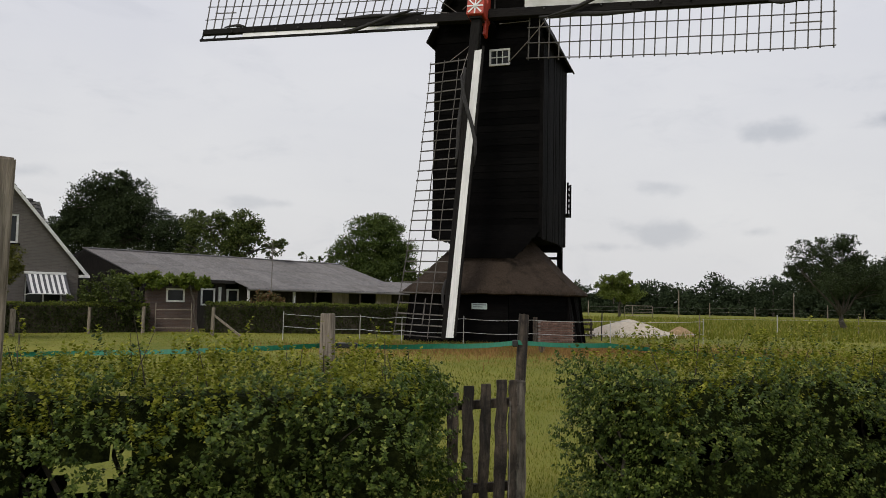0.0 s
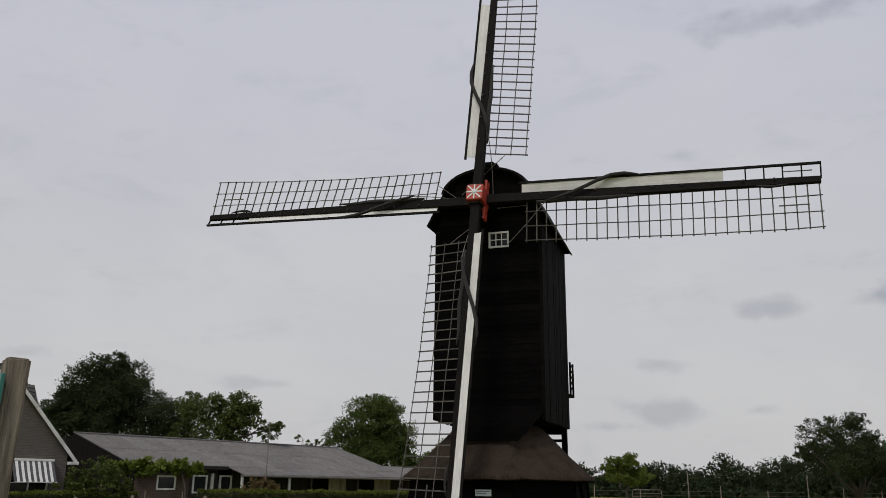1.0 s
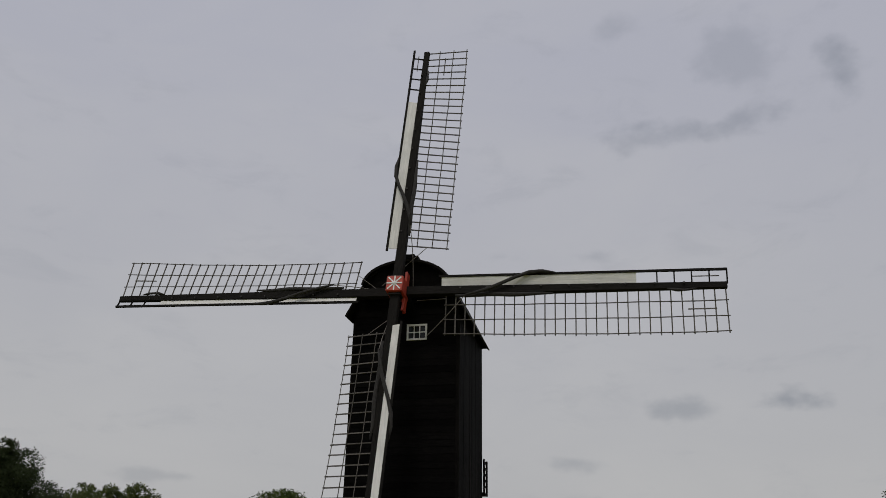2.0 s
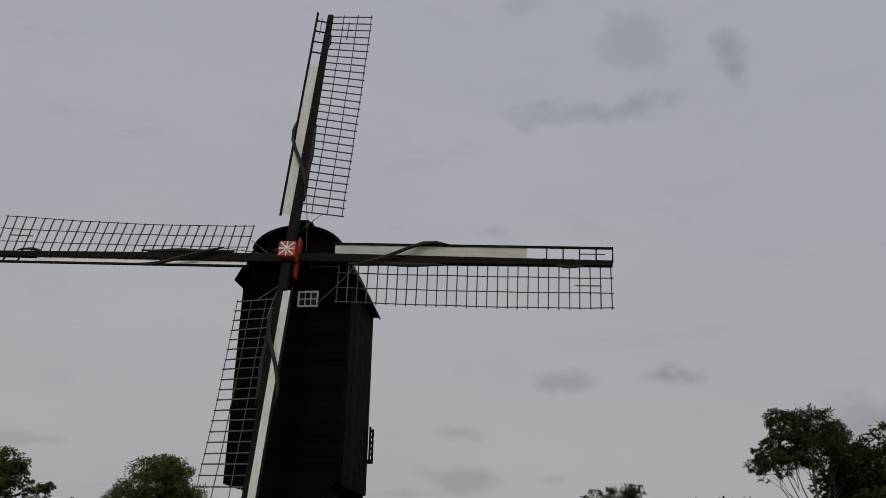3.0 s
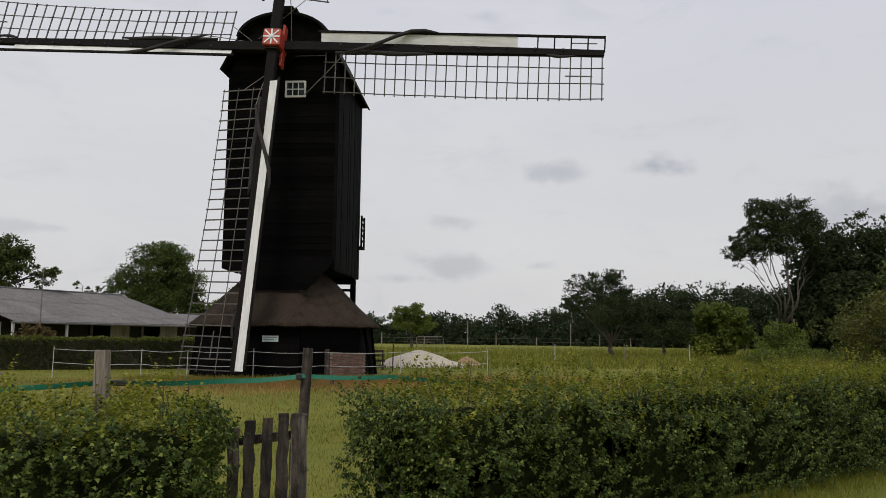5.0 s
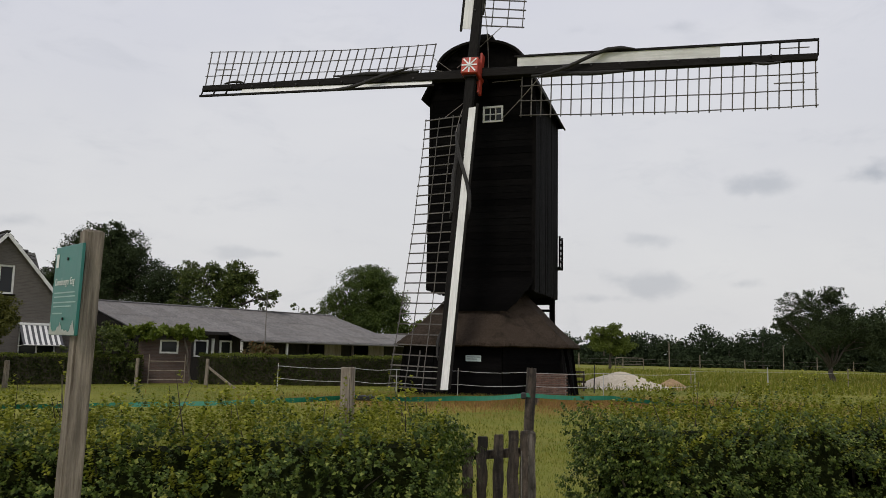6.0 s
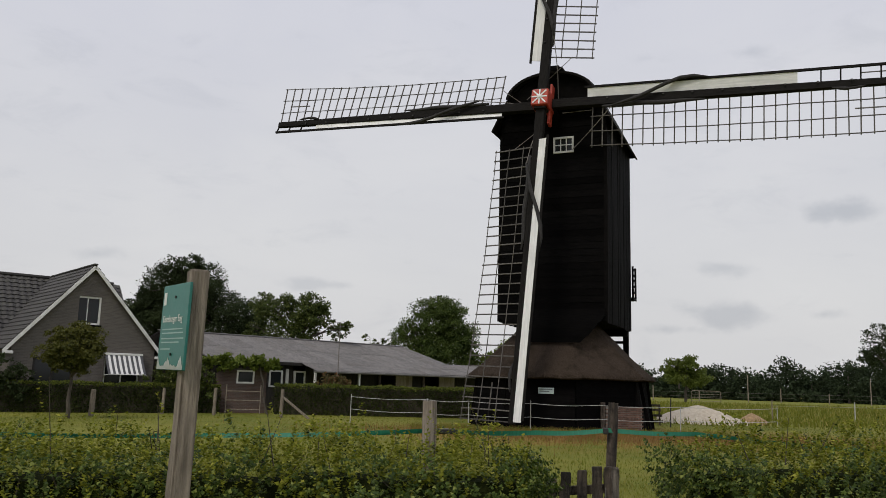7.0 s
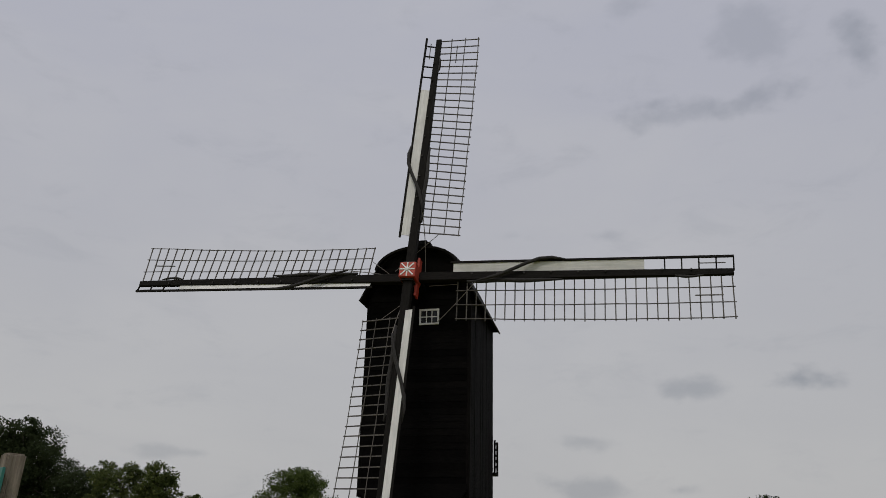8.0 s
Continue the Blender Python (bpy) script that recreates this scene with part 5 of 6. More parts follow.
        x0, y0 = q[0] + sd[0] * rr.uniform(-0.2, 0.2)
        bm = bmesh.new()
        topz = height * rr.uniform(0.7, 0.95)
        lean = Vector((rr.uniform(-.2, .2), rr.uniform(-.2, .2), topz))
        tube(bm, limb_path((x0, y0, -0.02), Vector((x0, y0, 0)) + lean, 0.05), [0.022, 0.02, 0.017, 0.014, 0.01, 0.004], 5)
        for _ in range(3):
            zz = rr.uniform(0.2, 0.7) * topz
            tube(bm, limb_path((x0 + lean.x * zz / topz, y0 + lean.y * zz / topz, zz), (x0 + rr.uniform(-.4, .4), y0 + rr.uniform(-.45, .45), zz + rr.uniform(0.15, 0.5)), 0.03, 4), [0.010, 0.008, 0.006, 0.003], 4)
        part("stem", bm, M_TWIG, h)
        k += rr.uniform(0.16, 0.34)
    return h


make_hedge("leafy hawthorn hedge with see-through gaps beside the picket gate", [(-7.2, 3.9), (-4.5, 4.55), (-1.6, 5.15), (-0.16, 5.5)], 1.15, 1.14, 410, 0.028, 21, gappy=0.12, tall=0.24,
           openings=((-1.93, 4.75, 0.65, 0.10, 0.10, -0.41),))
make_hedge("long dense hawthorn hedge running along the paddock", [(1.30, 6.18), (2.6, 6.75), (5.0, 7.72), (9.0, 9.50), (12.0, 10.85)], 1.25, 1.16, 290, 0.030, 22, gappy=0.06, tall=0.16)


def make_trimmed_hedge(a, b, height, seed, label):
    a, b = Vector((*a, 0)), Vector((*b, 0))
    l = (b - a).length
    m = Matrix.Translation(a) @ pose(0, 0, 0, 0, 0, math.degrees(math.atan2(b.y - a.y, b.x - a.x)))
    h = thing("garden_hedge", label, "hedge", m, "trimmed hedges round the garden")
    r = np.random.default_rng(seed)
    n = int(l * 1500)
    x, w = r.random(n) * l, r.random(n)
    front = w < 0.62
    y = np.where(front, -0.42, r.uniform(-0.42, 0.42, n))
    z = np.where(front, r.random(n) * height, height)
    p = np.stack([x, y, z], 1)
    off = lump(p, 1.3, seed) * 0.09 + lump(p, 4.0, seed) * 0.06 - np.abs(r.normal(size=n)) * 0.05
    nr = np.where(front[:, None], np.array([0, -1, 0.25]), np.array([0, 0, 1.0]))
    p += nr * off[:, None]
    v = scatter(p, unit(r.normal(size=(n, 3)) + nr), unit(nr + r.normal(size=(n, 3)) * 0.6), r.uniform(0.05, 0.11, n), LEAF, r)
    fresh = (~front & (r.random(n) < 0.75)) | (z > height - 0.14 - 0.12 * lump(p, 1.1, seed + 3)) & (r.random(n) < 0.6)
    for name, which, leaves in (("foliage", ~fresh, L_TRIM), ("new_growth", fresh, L_TRIMTOP)):
        k = int(which.sum())
        me = pile_mesh(name, v[which], (np.arange(k)[:, None, None] * 4 + LEAF_F[None]).reshape(-1, 4))
        link(name, me, leaves, h)
    # added solid block, dark so that gaps between the leaves read as shade
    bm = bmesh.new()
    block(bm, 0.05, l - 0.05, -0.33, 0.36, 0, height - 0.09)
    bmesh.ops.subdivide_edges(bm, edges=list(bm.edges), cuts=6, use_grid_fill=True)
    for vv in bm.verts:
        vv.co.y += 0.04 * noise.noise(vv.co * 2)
    part("inner_core", bm, M_TWIG, h, "dark solid block standing for the shade behind the leaves")


make_trimmed_hedge((-23.0, 29.4), (-13.0, 35.9), 1.22, 51, "dark trimmed hedge in front of the brick house")
make_trimmed_hedge((-10.7, 36.7), (-1.6, 39.0), 1.34, 52, "dark trimmed hedge in front of the stable")


# ---------------------------------------------------------------- gate, posts and tape
def rough_post(name, label, base, top, w, d, mat_, category="post", group="", turn=0.0, seed=1, amount=0.008, round_=False):
    base, top = Vector(base), Vector(top)
    bm = bmesh.new()
    if round_:
        n = 9
        tube(bm, [base.lerp(top, k / n) - base for k in range(n + 1)], [w / 2 * (1.06 - 0.08 * k / n) for k in range(n)] + [w / 2 * 0.93], 11)
    else:
        beam(bm, (0, 0, 0), top - base, w, d, w * 0.96, d * 0.96, up=(0, 1, 0))
        bmesh.ops.subdivide_edges(bm, edges=[e for e in bm.edges if abs((e.verts[0].co - e.verts[1].co).z) > 0.2], cuts=15)
        bmesh.ops.bevel(bm, geom=[e for e in bm.edges if e.is_manifold and e.calc_face_angle(0) > 0.8], offset=min(w, d) * 0.1, segments=2, affect="EDGES")
    rough_wood(bm, amount, 8, seed * 3.7, 0.35 if amount < 0.012 else 1.0)
    for v in bm.verts:
        if v.co.z > (top - base).z - 0.02:
            v.co.z += 0.012 * noise.noise(Vector((v.co.x * 40, v.co.y * 40, seed)))
    return bm, Matrix.Translation(base) @ pose(0, 0, 0, 0, 0, turn)


def make_post(name, label, base, top, w, d, mat_, **k):
    bm, m = rough_post(name, label, base, top, w, d, mat_, **k)
    ob = part(name, bm, mat_, at=m, smooth=False)
    return tagged(ob, label, "post", k.get("group", ""))


def make_gate():
    g = thing("picket_gate", "weathered rustic picket gate of split wooden stakes", "gate", pose(0, 0, 0))
    r = random.Random(12)
    for i, (x, y, zt, w) in enumerate(((0.085, 5.60, 0.98, 0.070), (0.185, 5.61, 1.035, 0.075), (0.305, 5.63, 1.045, 0.068), (0.415, 5.65, 1.075, 0.080), (0.492, 5.67, 1.07, 0.055))):
        bm, m = rough_post("picket", "", (x + r.uniform(-.012, .012), y, 0.04), (x, y + r.uniform(-.01, .01), zt), w, 0.035, None, seed=i + 2, amount=0.018)
        part("picket", bm, M_PICKET, g, at=m)
    for z in (0.33, 0.90):
        bm = bmesh.new()
        beam(bm, (0.02, 5.665, z - 0.02), (0.53, 5.71, z + 0.02), 0.045, 0.06)
        bmesh.ops.subdivide_edges(bm, edges=list(bm.edges), cuts=3)
        rough_wood(bm, 0.008, 9, z)
        part("rail", bm, M_PICKET, g)
    bm, m = rough_post("gate_post", "", (0.565, 5.86, 0), (0.555, 5.86, 1.055), 0.088, 0.09, None, seed=8, amount=0.012)
    part("gate_post", bm, M_BLEACHED, g, "thick cracked gate post", at=m)
    bm = bmesh.new()
    tube(bm, [(0.47, 5.63, 0.15), (0.475, 5.632, 0.6), (0.473, 5.628, 0.93)], 0.004, 5)
    part("wire", bm, M_ROPE, g)


make_gate()
pole = make_post("fence_pole", "tall thin weathered pole behind the gate", (0.585, 6.45, 0), (0.64, 6.45, 1.515), 0.082, 0.082, M_PICKET, seed=5, amount=0.010, round_=True)
stump = make_post("fence_post", "thick round grey fence post standing behind the hedge", (-0.82, 5.95, 0), (-0.84, 5.95, 1.50), 0.115, 0.115, M_POST, seed=6, amount=0.010, round_=True)
for i, (x, y, z, w) in enumerate(((-14.5, 33.4, 1.08, 0.10), (-12.35, 33.6, 1.15, 0.12), (-9.45, 33.5, 1.17, 0.13), (-16.0, 30.3, 1.02, 0.16))):
    make_post("garden_post", "weathered wooden fence post in front of the garden hedge", (x, y, 0), (x + 0.02, y, z), w, w, M_POST, seed=20 + i, group="posts along the garden")
bm = bmesh.new()
beam(bm, (-9.4, 33.5, 0.85), (-8.2, 33.3, 0.0), 0.08, 0.08)
tagged(part("post_brace", bm, M_POST), "slanting wooden brace against a fence post", "brace")


def make_tape():
    """Green fence tape from post to post."""
    t = thing("fence_tape", "green woven electric fence tape strung between posts", "fence tape")
    runs = [[(-4.6, 5.9, 1.14), (-2.7, 6.1, 1.17), (-0.80, 6.02, 1.27)], [(-0.80, 6.02, 1.27), (0.0, 6.3, 1.262), (0.60, 6.40, 1.295)], [(0.60, 6.40, 1.295), (1.4, 6.9, 1.26), (3.6, 7.9, 1.08)]]
    for run in runs:
        bm = bmesh.new()
        rows = []
        for (a, b) in zip(run, run[1:]):
            for k in range(9):
                p = Vector(a).lerp(Vector(b), k / 8) - Vector((0, 0, 0.012 * math.sin(math.pi * k / 8)))
                tw = 0.5 * math.sin(p.x * 2.2)
                hgt = 0.019
                off = Vector((0, math.sin(tw) * hgt, math.cos(tw) * hgt))
                rows.append([bm.verts.new(p - off), bm.verts.new(p + off)])
        for a, b in zip(rows, rows[1:]):
            bm.faces.new((a[0], b[0], b[1], a[1]))
        bmesh.ops.remove_doubles(bm, verts=list(bm.verts), dist=0.0005)
        bmesh.ops.solidify(bm, geom=list(bm.faces), thickness=0.0015)
        part("tape_run", bm, M_TAPE, t)
    part("insulator", blocks((0.548, 0.592, 6.37, 6.41, 1.262, 1.315)), M_BLACKP, t, "black plastic insulator", bevel=0.008)
    part("insulator", blocks((-0.77, -0.62, 5.95, 6.02, 1.25, 1.29)), M_BLACKP, t, "black plastic insulator", bevel=0.008)


make_tape()


def make_rope_fence():
    """White rope fence round the mill."""
    f = thing("rope_fence", "two white ropes on thin white stakes before the mill", "fence")
    stakes = [(-6.1, 31.2), (-3.0, 29.6), (-1.45, 28.95), (0.73, 28.55), (3.1, 28.4), (6.0, 29.2), (9.9, 31.0)]
    for i, (x, y) in enumerate(stakes):
        bm = bmesh.new()
        tube(bm, [(x, y, 0), (x + 0.01, y, 1.10 - 0.05 * (i % 3))], [0.017, 0.012], 6)
        if i not in (4,):
            part("stake", bm, M_PLASTIC, f)
        else:
            bm.free()
    for z in (0.53, 1.0):
        for (a, b) in zip(stakes, stakes[1:]):
            bm = bmesh.new()
            p, q = Vector((*a, z)), Vector((*b, z))
            tube(bm, [p.lerp(q, k / 8) - Vector((0, 0.02, 0.05 * math.sin(math.pi * k / 8))) for k in range(9)], 0.009, 5)
            part("rope", bm, M_PLASTIC, f)
    bm = bmesh.new()
    beam(bm, (3.2, 26.2, 0), (3.2, 26.2, 0.24), 0.20, 0.08)
    tagged(part("low_marker", bm, M_PICKET), "small dark wooden block standing in the grass", "block")


make_rope_fence()


def make_field_fence():
    f = thing("field_fence", "far wooden post and wire fence across the field", "fence")
    pts = [(20 + 6.1 * k + (k % 3) * 0.5, 112 + 1.3 * k + (k % 2)) for k in range(12)]
    for i, (x, y) in enumerate(pts):
        bm = bmesh.new()
        h = 1.5 + 0.5 * (i % 3 == 0) + (2.2 if i in (2, 5) else 0)
        tube(bm, [(x, y, 0), (x, y, h)], [0.075, 0.06], 6)
        part("fence_post", bm, M_POST, f)
    for z in (0.7, 1.25):
        for a, b in zip(pts, pts[1:]):
            bm = bmesh.new()
            tube(bm, [(*a, z), (*b, z)], 0.010, 4)
            part("wire", bm, M_ROPE, f)
    g = thing("paddock_fence", "thin paddock stakes with a low white line", "fence")
    pts = [(14.5, 46), (19.5, 47.5), (25.0, 49), (31.0, 51), (37.0, 53)]
    for i, (x, y) in enumerate(pts):
        bm = bmesh.new()
        tube(bm, [(x, y, 0), (x, y, 1.15)], [0.04, 0.03], 6)
        part("stake", bm, M_PLASTIC if i % 2 else M_POST, g)
    for a, b in zip(pts, pts[1:]):
        bm = bmesh.new()
        tube(bm, [(*a, 0.85), (*b, 0.85)], 0.006, 4)
        part("line", bm, M_PLASTIC, g)


make_field_fence()


def make_heap(name, label, x, y, rx, ry, h, mat_, seed):
    bm = bmesh.new()
    n, m = 30, 10
    rings = []
    for j in range(m):
        f = j / (m - 1)
        z = h * (1 - f) ** 0.9 * (1 + 0.2 * f)
        rings.append([bm.verts.new(((rx * f) * math.cos(2 * math.pi * i / n) * (1 + 0.12 * noise.noise(Vector((i * 0.5, f * 3, seed)))),
                                    (ry * f) * math.sin(2 * math.pi * i / n), max(-0.03, z + 0.09 * h * noise.noise(Vector((i * 0.7, f * 5, seed + 2))) * (f > 0.02)) - 0.05 * (f > 0.97))) for i in range(n)])
    for a, b in zip(rings, rings[1:]):
        for i in range(n):
            bm.faces.new((a[i], a[(i + 1) % n], b[(i + 1) % n], b[i]))
    bmesh.ops.remove_doubles(bm, verts=list(bm.verts), dist=0.01)
    tagged(part(name, bm, mat_, at=pose(x, y, 0), smooth=True), label, "heap")


make_heap("sand_mound", "pale heap of sand beside the mill", 9.35, 41.0, 2.5, 1.8, 0.86, M_SAND, 1)
make_heap("earth_heap", "small orange earth heap beside the sand", 12.0, 41.2, 0.9, 0.7, 0.55, M_EARTH, 5)


def make_yard_things():
    rack = thing("rail_stack", "low dark stack of wooden rails beside the mill base", "rails", pose(6.45, 37.3, 0, 0, 0, -12))
    for x in (-0.34, 0.34):
        part("post", blocks((x - 0.04, x + 0.04, -0.04, 0.04, 0, 0.92)), M_PICKET, rack)
    for i, z in enumerate((0.12, 0.38, 0.62, 0.82)):
        part("rail", blocks((-0.46 + 0.05 * (i % 2), 0.50 - 0.04 * i, -0.09, -0.045, z, z + 0.10)), M_PICKET, rack)
    make_post("dark_stake", "thin dark iron stake standing before the sand", (6.9, 35.4, 0), (6.92, 35.4, 1.22), 0.05, 0.05, M_BLACKP, seed=41, amount=0.002, round_=True)
    g = thing("field_hurdle", "pale tubular metal hurdle at the far field fence", "gate", pose(22.2, 92.4, 0, 0, 0, -14))
    bm = bmesh.new()
    tube(bm, [(-1.55, 0, 0), (-1.55, 0, 1.30), (-1.42, 0, 1.45), (1.42, 0, 1.45), (1.55, 0, 1.30), (1.55, 0, 0)], 0.035, 8)
    part("outer_tube", bm, M_POST, g, smooth=True)
    for z in (0.35, 0.72, 1.08):
        bm = bmesh.new()
        tube(bm, [(-1.53, 0, z), (1.53, 0, z)], 0.020, 6)
        part("bar", bm, M_POST, g)


make_yard_things()


# ---------------------------------------------------------------- sign post
def make_sign():
    s = thing("sign_post", "grey square wooden post carrying a teal information board", "sign", pose(-1.600, 2.83, 0, 0, 1.1, 0) @ pose(0, 0, 0, 0, 0, -48.7))
    bm, m = rough_post("post", "", (0, 0, 0), (0.0, 0.0, 2.085), 0.078, 0.078, None, seed=14, amount=0.004)
    part("post", bm, M_POST, s, "cracked grey square post", at=m)
    y = -0.042
    cx = -0.083
    x0, x1, z0, z1 = cx - 0.165, cx + 0.155, 1.665, 2.025
    board = part("sign_board", blocks((x0, x1, y - 0.012, y, z0, z1)), M_SIGN, s, "teal board with white lettering and white grass print", bevel=0.002)
    f = y - 0.0135
    part("print_mark", blocks((x0 + 0.02, x0 + 0.052, f - 0.0004, f, z1 - 0.085, z1 - 0.03)), M_SIGNW, board)

    cu = bpy.data.curves.new("lettering", "FONT")
    cu.body, cu.size, cu.extrude = "Doesburger Eng", 0.036, 0.0003
    tmp = new("lettering_source", cu)
    me = bpy.data.meshes.new_from_object(tmp.evaluated_get(bpy.context.evaluated_depsgraph_get()))
    bpy.data.objects.remove(tmp)
    me.name = "lettering"
    link("lettering", me, M_SIGNW, board, "white lettering", at=pose(x0 + 0.03, f - 0.0006, 1.866, 90, 0, 0) @ Matrix.Diagonal((1.0, 1.15, 1, 1)))
    for z, a in ((1.835, 0.25), (1.819, 0.26), (1.796, 0.27), (1.780, 0.22), (1.752, 0.12)):
        part("print_line", blocks((x0 + 0.03, x0 + 0.03 + a, f - 0.0004, f, z - 0.0026, z + 0.0026)), M_SIGNL, board)
    bm = bmesh.new()
    r = random.Random(2)
    n = 40
    low = [bm.verts.new((x0 + 0.002 + (x1 - x0 - 0.006) * k / n, f, z0 + 0.002)) for k in range(n + 1)]
    up = []
    for k in range(n + 1):
        u = k / n
        hgt = 0.012 + 0.034 * max(0, 1 - abs(u - 0.42) / 0.14) * (0.5 + 0.5 * r.random()) + 0.070 * max(0, 1 - abs(u - 0.90) / 0.10) * (0.4 + 0.6 * r.random()) + 0.038 * max(0, 1 - abs(u - 0.03) / 0.08) + 0.012 * r.random()
        up.append(bm.verts.new((x0 + 0.002 + (x1 - x0 - 0.006) * u, f, z0 + hgt)))
    for k in range(n):
        bm.faces.new((low[k], low[k + 1], up[k + 1], up[k]))
    bmesh.ops.solidify(bm, geom=list(bm.faces), thickness=0.0005)
    part("grass_print", bm, M_SIGNW, board)
    for z in (z1 - 0.055, z0 + 0.065):
        bm = bmesh.new()
        tube(bm, [(cx + 0.0, f + 0.001, z), (cx + 0.0, f - 0.004, z)], 0.006, 10)
        part("screw", bm, M_IRON, board)


make_sign()


# ---------------------------------------------------------------- trees
tree("walnut_tree", "large dark round-crowned tree behind the stable", (-21.6, 55, 0),
     [(-1.7, 0, 7.4, 2.3, 2.3, 2.1), (0.6, 0.3, 7.0, 2.3, 2.3, 2.0), (2.2, -0.2, 5.3, 2.1, 2.0, 1.8), (-3.3, 0, 6.2, 1.8, 1.8, 1.6), (-2.6, 0, 4.9, 2.3, 2.2, 1.8), (-4.8, 0.6, 4.7, 1.9, 2.0, 1.5), (-0.4, -0.6, 5.2, 2.6, 2.2, 2.0), (-0.8, 0, 8.8, 1.45, 1.5, 1.2),
      (3.7, 0.3, 4.7, 1.6, 1.5, 1.4)],
     95000, 0.135, 61, L_DARK, trunk_r=0.35, ragged=1.0, boughs_each=24)
tree("fruit_tree", "airy green tree behind the stable roof", (-13.2, 50, 0),
     [(-1.6, 0, 5.6, 1.4, 1.4, 1.25), (0.2, 0.2, 6.0, 1.5, 1.3, 1.1), (1.5, 0, 5.3, 1.15, 1.2, 1.0), (2.7, -0.1, 4.6, 0.9, 0.7, 0.55), (-0.4, 0, 4.1, 2.1, 1.6, 1.3), (-2.8, 0.2, 4.2, 0.9, 0.9, 0.8)],
     27000, 0.125, 162, L_MID, trunk_r=0.22, ragged=1.05, boughs_each=22)
tree("lime_tree", "dense rounded green tree beyond the stable", (-5.2, 58, 0),
     [(0.2, 0, 5.7, 2.0, 2.0, 1.9), (-1.5, 0.2, 4.5, 1.7, 1.7, 1.6), (1.5, 0, 4.5, 1.7, 1.8, 1.6), (0, -0.3, 3.2, 2.6, 2.0, 1.8), (2.4, 0, 3.2, 1.0, 1.2, 1.2), (-2.5, 0, 3.0, 0.9, 1.0, 1.0)],
     60000, 0.125, 63, L_LIME, trunk_r=0.3, boughs_each=26)
tree("small_tree", "small light tree seen past the sail lattice", (0.1, 57, 0),
     [(0, 0, 3.6, 1.3, 1.3, 1.0), (-1.0, 0, 2.8, 1.2, 1.2, 1.0), (1.0, 0, 2.9, 1.0, 1.1, 0.9)], 9000, 0.15, 64, L_LIGHT, trunk_r=0.12)
tree("sparse_sapling", "thin sparse sapling above the stable roof", (-9.9, 60, 0),
     [(-0.5, 0, 4.6, 0.4, 0.4, 0.6), (0.3, 0, 4.3, 0.5, 0.4, 0.5), (1.1, 0, 4.1, 0.5, 0.5, 0.45)], 650, 0.13, 65, L_MID, trunk_r=0.06, ragged=1.3)
tree("orchard_tree", "dark loose-crowned orchard tree standing in the field", (29.5, 60, 0),
     [(-2.3, 0, 5.3, 1.4, 1.5, 1.25), (0.4, 0.2, 5.6, 1.3, 1.4, 1.35), (-3.5, 0, 4.2, 1.1, 1.2, 0.8), (-0.9, -0.3, 3.6, 2.6, 2.0, 1.2), (1.6, 0, 4.2, 1.1, 1.2, 1.1), (2.1, 0.2, 3.1, 1.1, 1.2, 0.8)],
     24000, 0.13, 66, L_DARK, trunk_r=0.20, fork_at=1.2, ragged=1.2, clump=0.28, boughs_each=20, twigs=7)
tree("orchard_tree", "dark loose-crowned orchard tree standing in the field", (37.5, 66, 0),
     [(-1.6, 0, 3.9, 1.8, 1.8, 1.3), (1.4, 0.2, 4.3, 1.9, 1.8, 1.5), (0, -0.3, 2.6, 2.8, 2.2, 1.6)], 20000, 0.15, 67, L_DARK, trunk_r=0.15, fork=0.2, boughs_each=24)
tree("young_lime", "bright green young tree at the field edge", (21.6, 100, 0),
     [(-1.3, 0, 3.9, 1.5, 1.5, 1.3), (0.7, 0, 4.2, 1.4, 1.4, 1.2), (0, 0, 2.7, 2.6, 2.0, 1.2), (2.0, 0, 3.0, 1.0, 1.0, 1.0)], 20000, 0.17, 68, L_LIGHT, trunk_r=0.16, boughs_each=22)
tree("tall_multi_stem_tree", "tall tree on forked bare stems with a wide dark crown", (34.3, 45.2, 0),
     [(-0.9, 0, 9.2, 1.5, 1.6, 1.4), (1.2, 0.2, 9.6, 1.5, 1.6, 1.5), (-2.7, 0, 7.2, 1.2, 1.2, 1.0), (0.6, -0.2, 8.1, 2.0, 1.8, 1.1), (2.7, 0, 8.2, 1.1, 1.4, 1.4), (-1.8, 0.1, 8.4, 1.1, 1.1, 0.9),
      (3.1, 0.3, 6.9, 0.9, 1.0, 0.9)],
     30000, 0.135, 69, L_DARK, M_PALEBARK, trunk_r=0.105, stems=2, fork_at=2.9, bend=0.30, twigs=8, boughs_each=18)
tree("ball_tree", "small clipped standard tree in front of the house", (-15.9, 28.4, 0),
     [(-0.1, 0, 2.62, 1.15, 1.0, 0.78), (-0.65, 0, 2.4, 0.75, 0.7, 0.55), (0.55, 0, 2.4, 0.75, 0.7, 0.55), (0, -0.2, 2.2, 1.15, 0.85, 0.6), (0.1, 0, 1.95, 0.9, 0.8, 0.45)], 24000, 0.085, 70, L_OLIVE, trunk_r=0.07, fork=0.1, clump=0.16)
tree("garden_shrub", "loose green shrub climbing beside the house", (-14.3, 34.9, 0),
     [(0, 0, 1.7, 1.1, 0.8, 0.9), (-0.7, 0, 1.2, 0.8, 0.7, 0.9), (0.9, 0, 1.2, 0.7, 0.6, 0.8)], 5200, 0.11, 71, L_MID, trunk_r=0.06, fork=0.1, category="shrub")
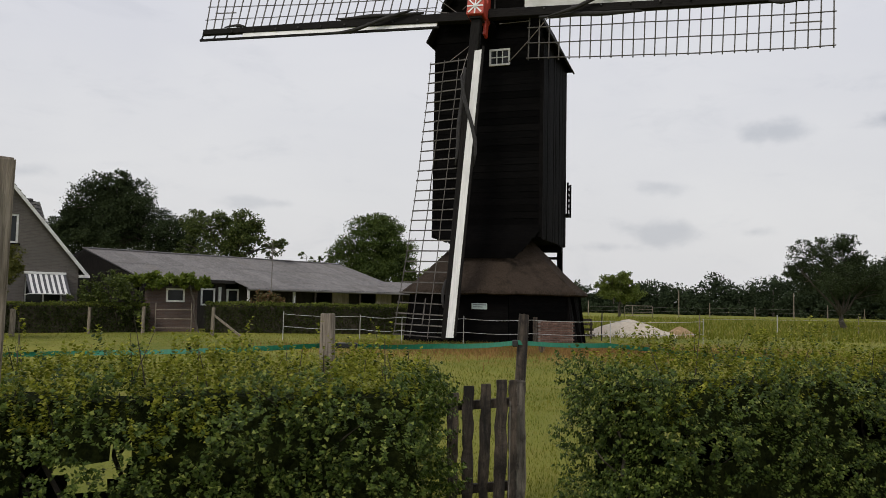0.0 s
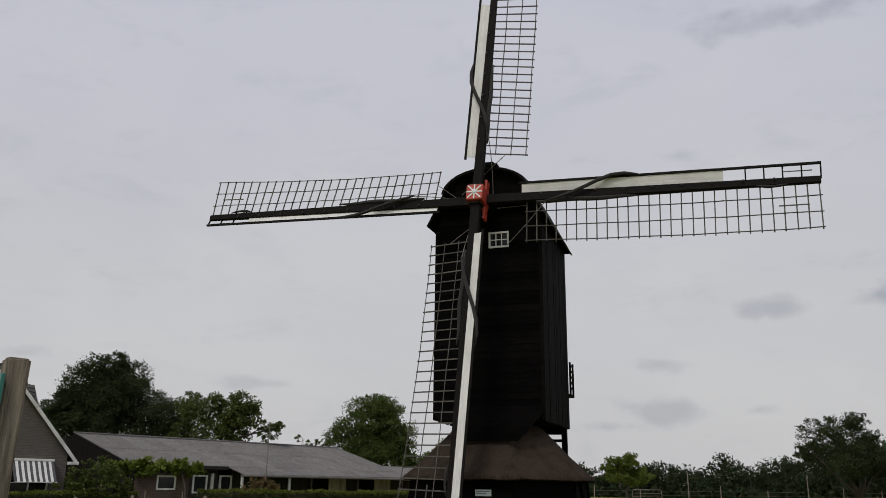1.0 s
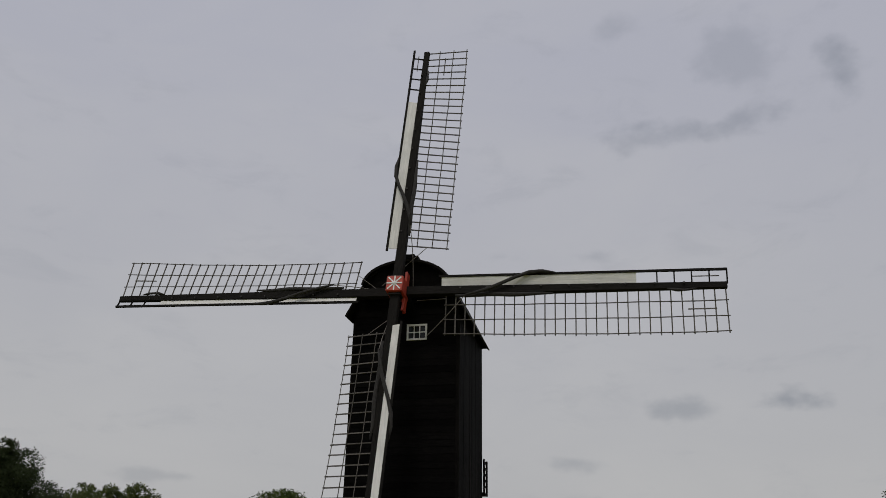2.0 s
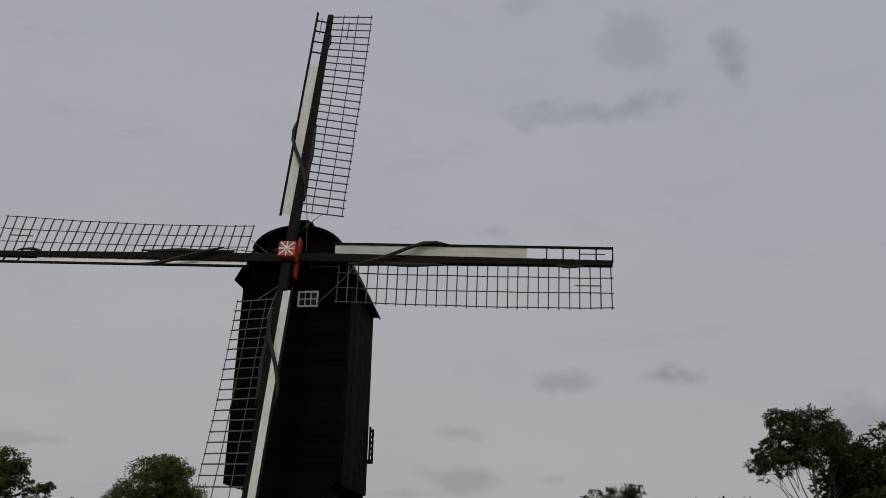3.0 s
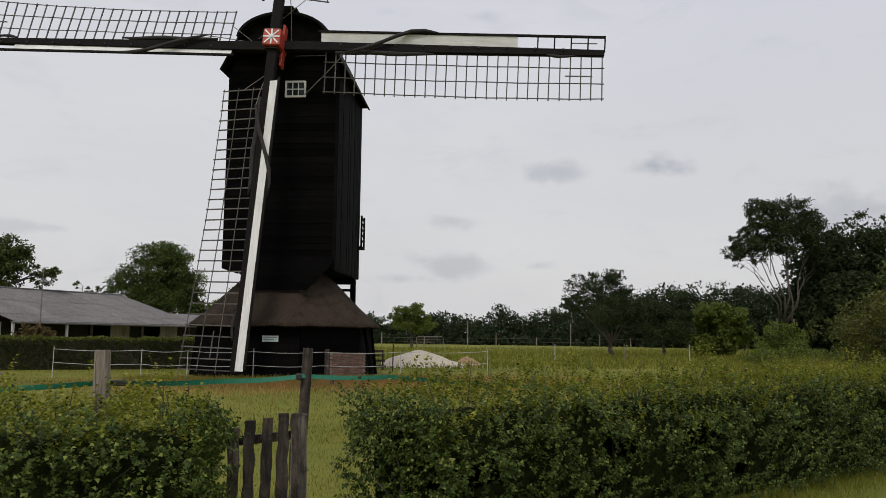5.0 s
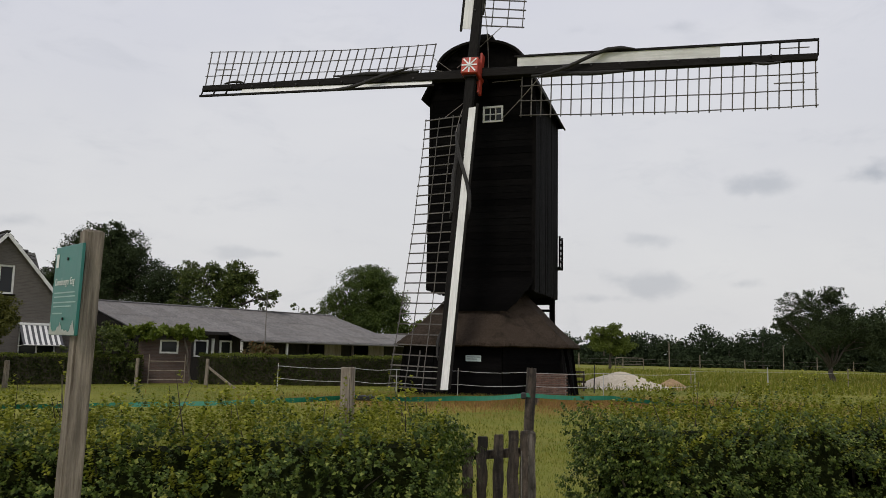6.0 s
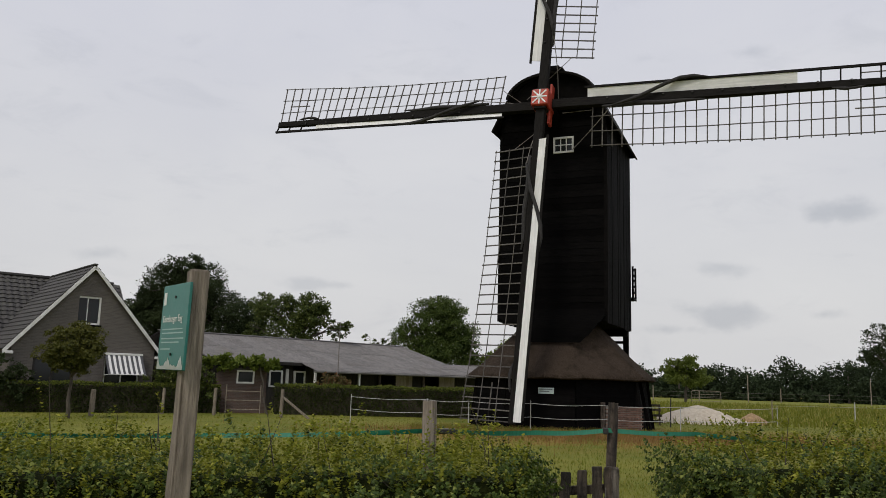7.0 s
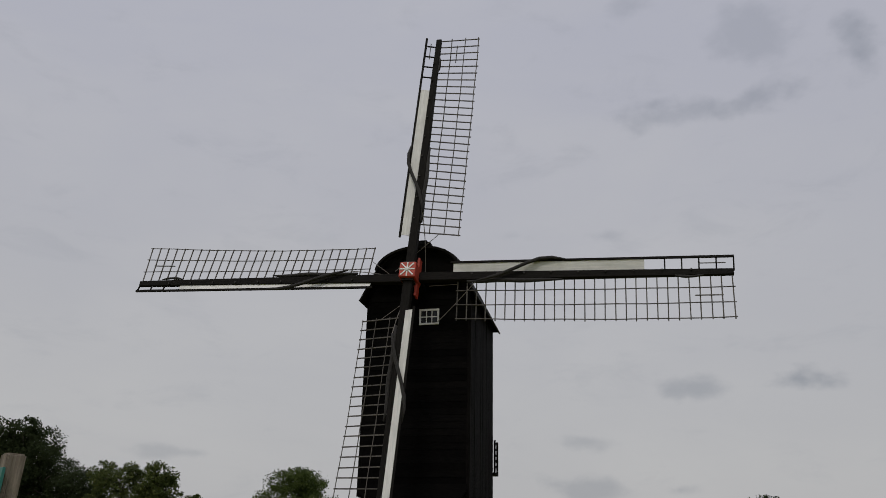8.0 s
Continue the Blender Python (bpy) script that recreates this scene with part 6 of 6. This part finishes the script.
tree("rusty_shrub", "rust-tinted rounded shrub in front of the stable", (-8.2, 38.0, 0),
     [(0, 0, 1.35, 0.9, 0.7, 0.6), (0.5, 0, 1.2, 0.6, 0.6, 0.5)], 2600, 0.10, 72, L_RUST, trunk_r=0.05, fork=0.1, category="shrub")
tree("porch_shrub", "dark shrub growing against the house wall", (-19.6, 31.2, 0),
     [(0, 0, 1.2, 1.0, 0.8, 1.0), (-0.9, 0, 1.3, 0.9, 0.8, 1.0)], 4000, 0.11, 73, L_DARK, trunk_r=0.06, fork=0.1, category="shrub")
# edge of the wood beside the field
r_edge = random.Random(77)
for i, (x, y, w, z, lv) in enumerate(((37.8, 47.2, 2.0, 5.2, L_DARK), (39.8, 46.8, 2.7, 8.2, L_DARK), (41.9, 46.9, 3.3, 9.7, L_DARK), (46.5, 45.0, 4.2, 10.4, L_DARK), (37.4, 42.5, 2.2, 6.0, L_DARK),
                                      (40.2, 40.5, 2.6, 6.6, L_MID), (31.9, 42.2, 1.5, 2.5, L_LIGHT), (42.0, 64.4, 2.2, 4.9, L_LIGHT), (34.6, 37.4, 2.2, 3.2, L_MID), (28.6, 30.6, 2.0, 3.7, L_OLIVE),
                                      (37.5, 34.0, 2.6, 4.2, L_LIGHT), (51, 50, 4.5, 11, L_DARK), (58, 52, 5, 11, L_DARK))):
    big = z > 4.5
    tree("wood_edge_tree" if big else "wood_edge_bush", "dark leafy tree at the edge of the wood" if big else "leafy green bush at the edge of the wood", (x, y, 0),
         [(r_edge.uniform(-.4, .4) * w, r_edge.uniform(-.3, .3) * w, z * f, w * g, w * g, z * 0.26) for f, g in ((0.77, 0.78), (0.70, 0.95), (0.55, 1.0), (0.40, 1.1), (0.25, 1.1), (0.14, 1.0))],
         26000 if big else 11000, 0.24 if big else 0.12, 80 + i, lv, trunk_r=0.2 if big else 0.07, fork=0.15, category="tree" if big else "bush", group="trees at the wood's edge", ragged=0.65 if big else 1.25, boughs_each=16)

for i, (x, y, w, z) in enumerate(((29.8, 38.0, 1.9, 1.1), (32.6, 36.2, 2.3, 1.3), (35.6, 34.2, 2.4, 1.5))):
    tree("bramble_bush", "low spreading bramble among the rough grass", (x, y, 0),
         [(r_edge.uniform(-.9, .9) * w, r_edge.uniform(-.7, .7) * w, z * r_edge.uniform(0.35, 0.7), w * 0.75, w * 0.7, z * 0.42) for _ in range(5)],
         6500, 0.11, 120 + i, L_LIGHT, trunk_r=0.03, fork=0.1, category="bush", group="brambles along the verge", ragged=1.3)


def make_far_woods():
    """The woods that close the field, too far to pick apart."""
    r = random.Random(5)
    lobes = []
    for k in range(190):
        az = radians(5 + 51 * k / 190 + r.uniform(-0.4, 0.4))
        d = 150 - 45 * max(0, (math.degrees(az) - 24) / 30) + r.uniform(-6, 10)
        h = 4.9 + 2.6 * noise.noise(Vector((k * 0.23, 0, 0))) + r.uniform(-0.7, 1.1) + 4.6 * min(1, max(0, (math.degrees(az) - 20) / 6))
        w = r.uniform(2.0, 4.2)
        x, y = d * math.sin(az), d * math.cos(az)
        lobes.append((x, y, h * 0.62, w, w, h * 0.40))
        lobes.append((x + r.uniform(-2, 2), y + r.uniform(-3, 3), h * 0.30, w * 1.1, w, h * 0.33))
        lobes.append((x + r.uniform(-2, 2), y + 4, h * 0.22, w * 1.5, w, h * 0.24))
        lobes.append((x + r.uniform(-2, 2), y - 3, 0.75, w * 1.2, 1.5, 1.0))
    for k in range(26):
        az = radians(-52 + 34 * k / 26)
        d = 105 + r.uniform(-8, 8)
        h = 5.5 + r.uniform(-1, 1.5)
        lobes.append((d * math.sin(az), d * math.cos(az), h * 0.55, 4, 4, h * 0.45))
    woods = link("far_woods", crown_mesh("far_woods", lobes, 260000, 0.43, 90, 0.40, per=30, ragged=0.25), L_FAR)
    tagged(woods, "far dark green woods closing the field", "woods", kind="stuff")
    bm = bmesh.new()
    for l in lobes[::8]:
        tube(bm, [(l[0], l[1], 0), (l[0], l[1], l[2])], [0.2, 0.1], 5)
    tagged(part("far_trunks", bm, M_BARK), "dark trunks standing in the far woods", "trunks", kind="stuff")


make_far_woods()
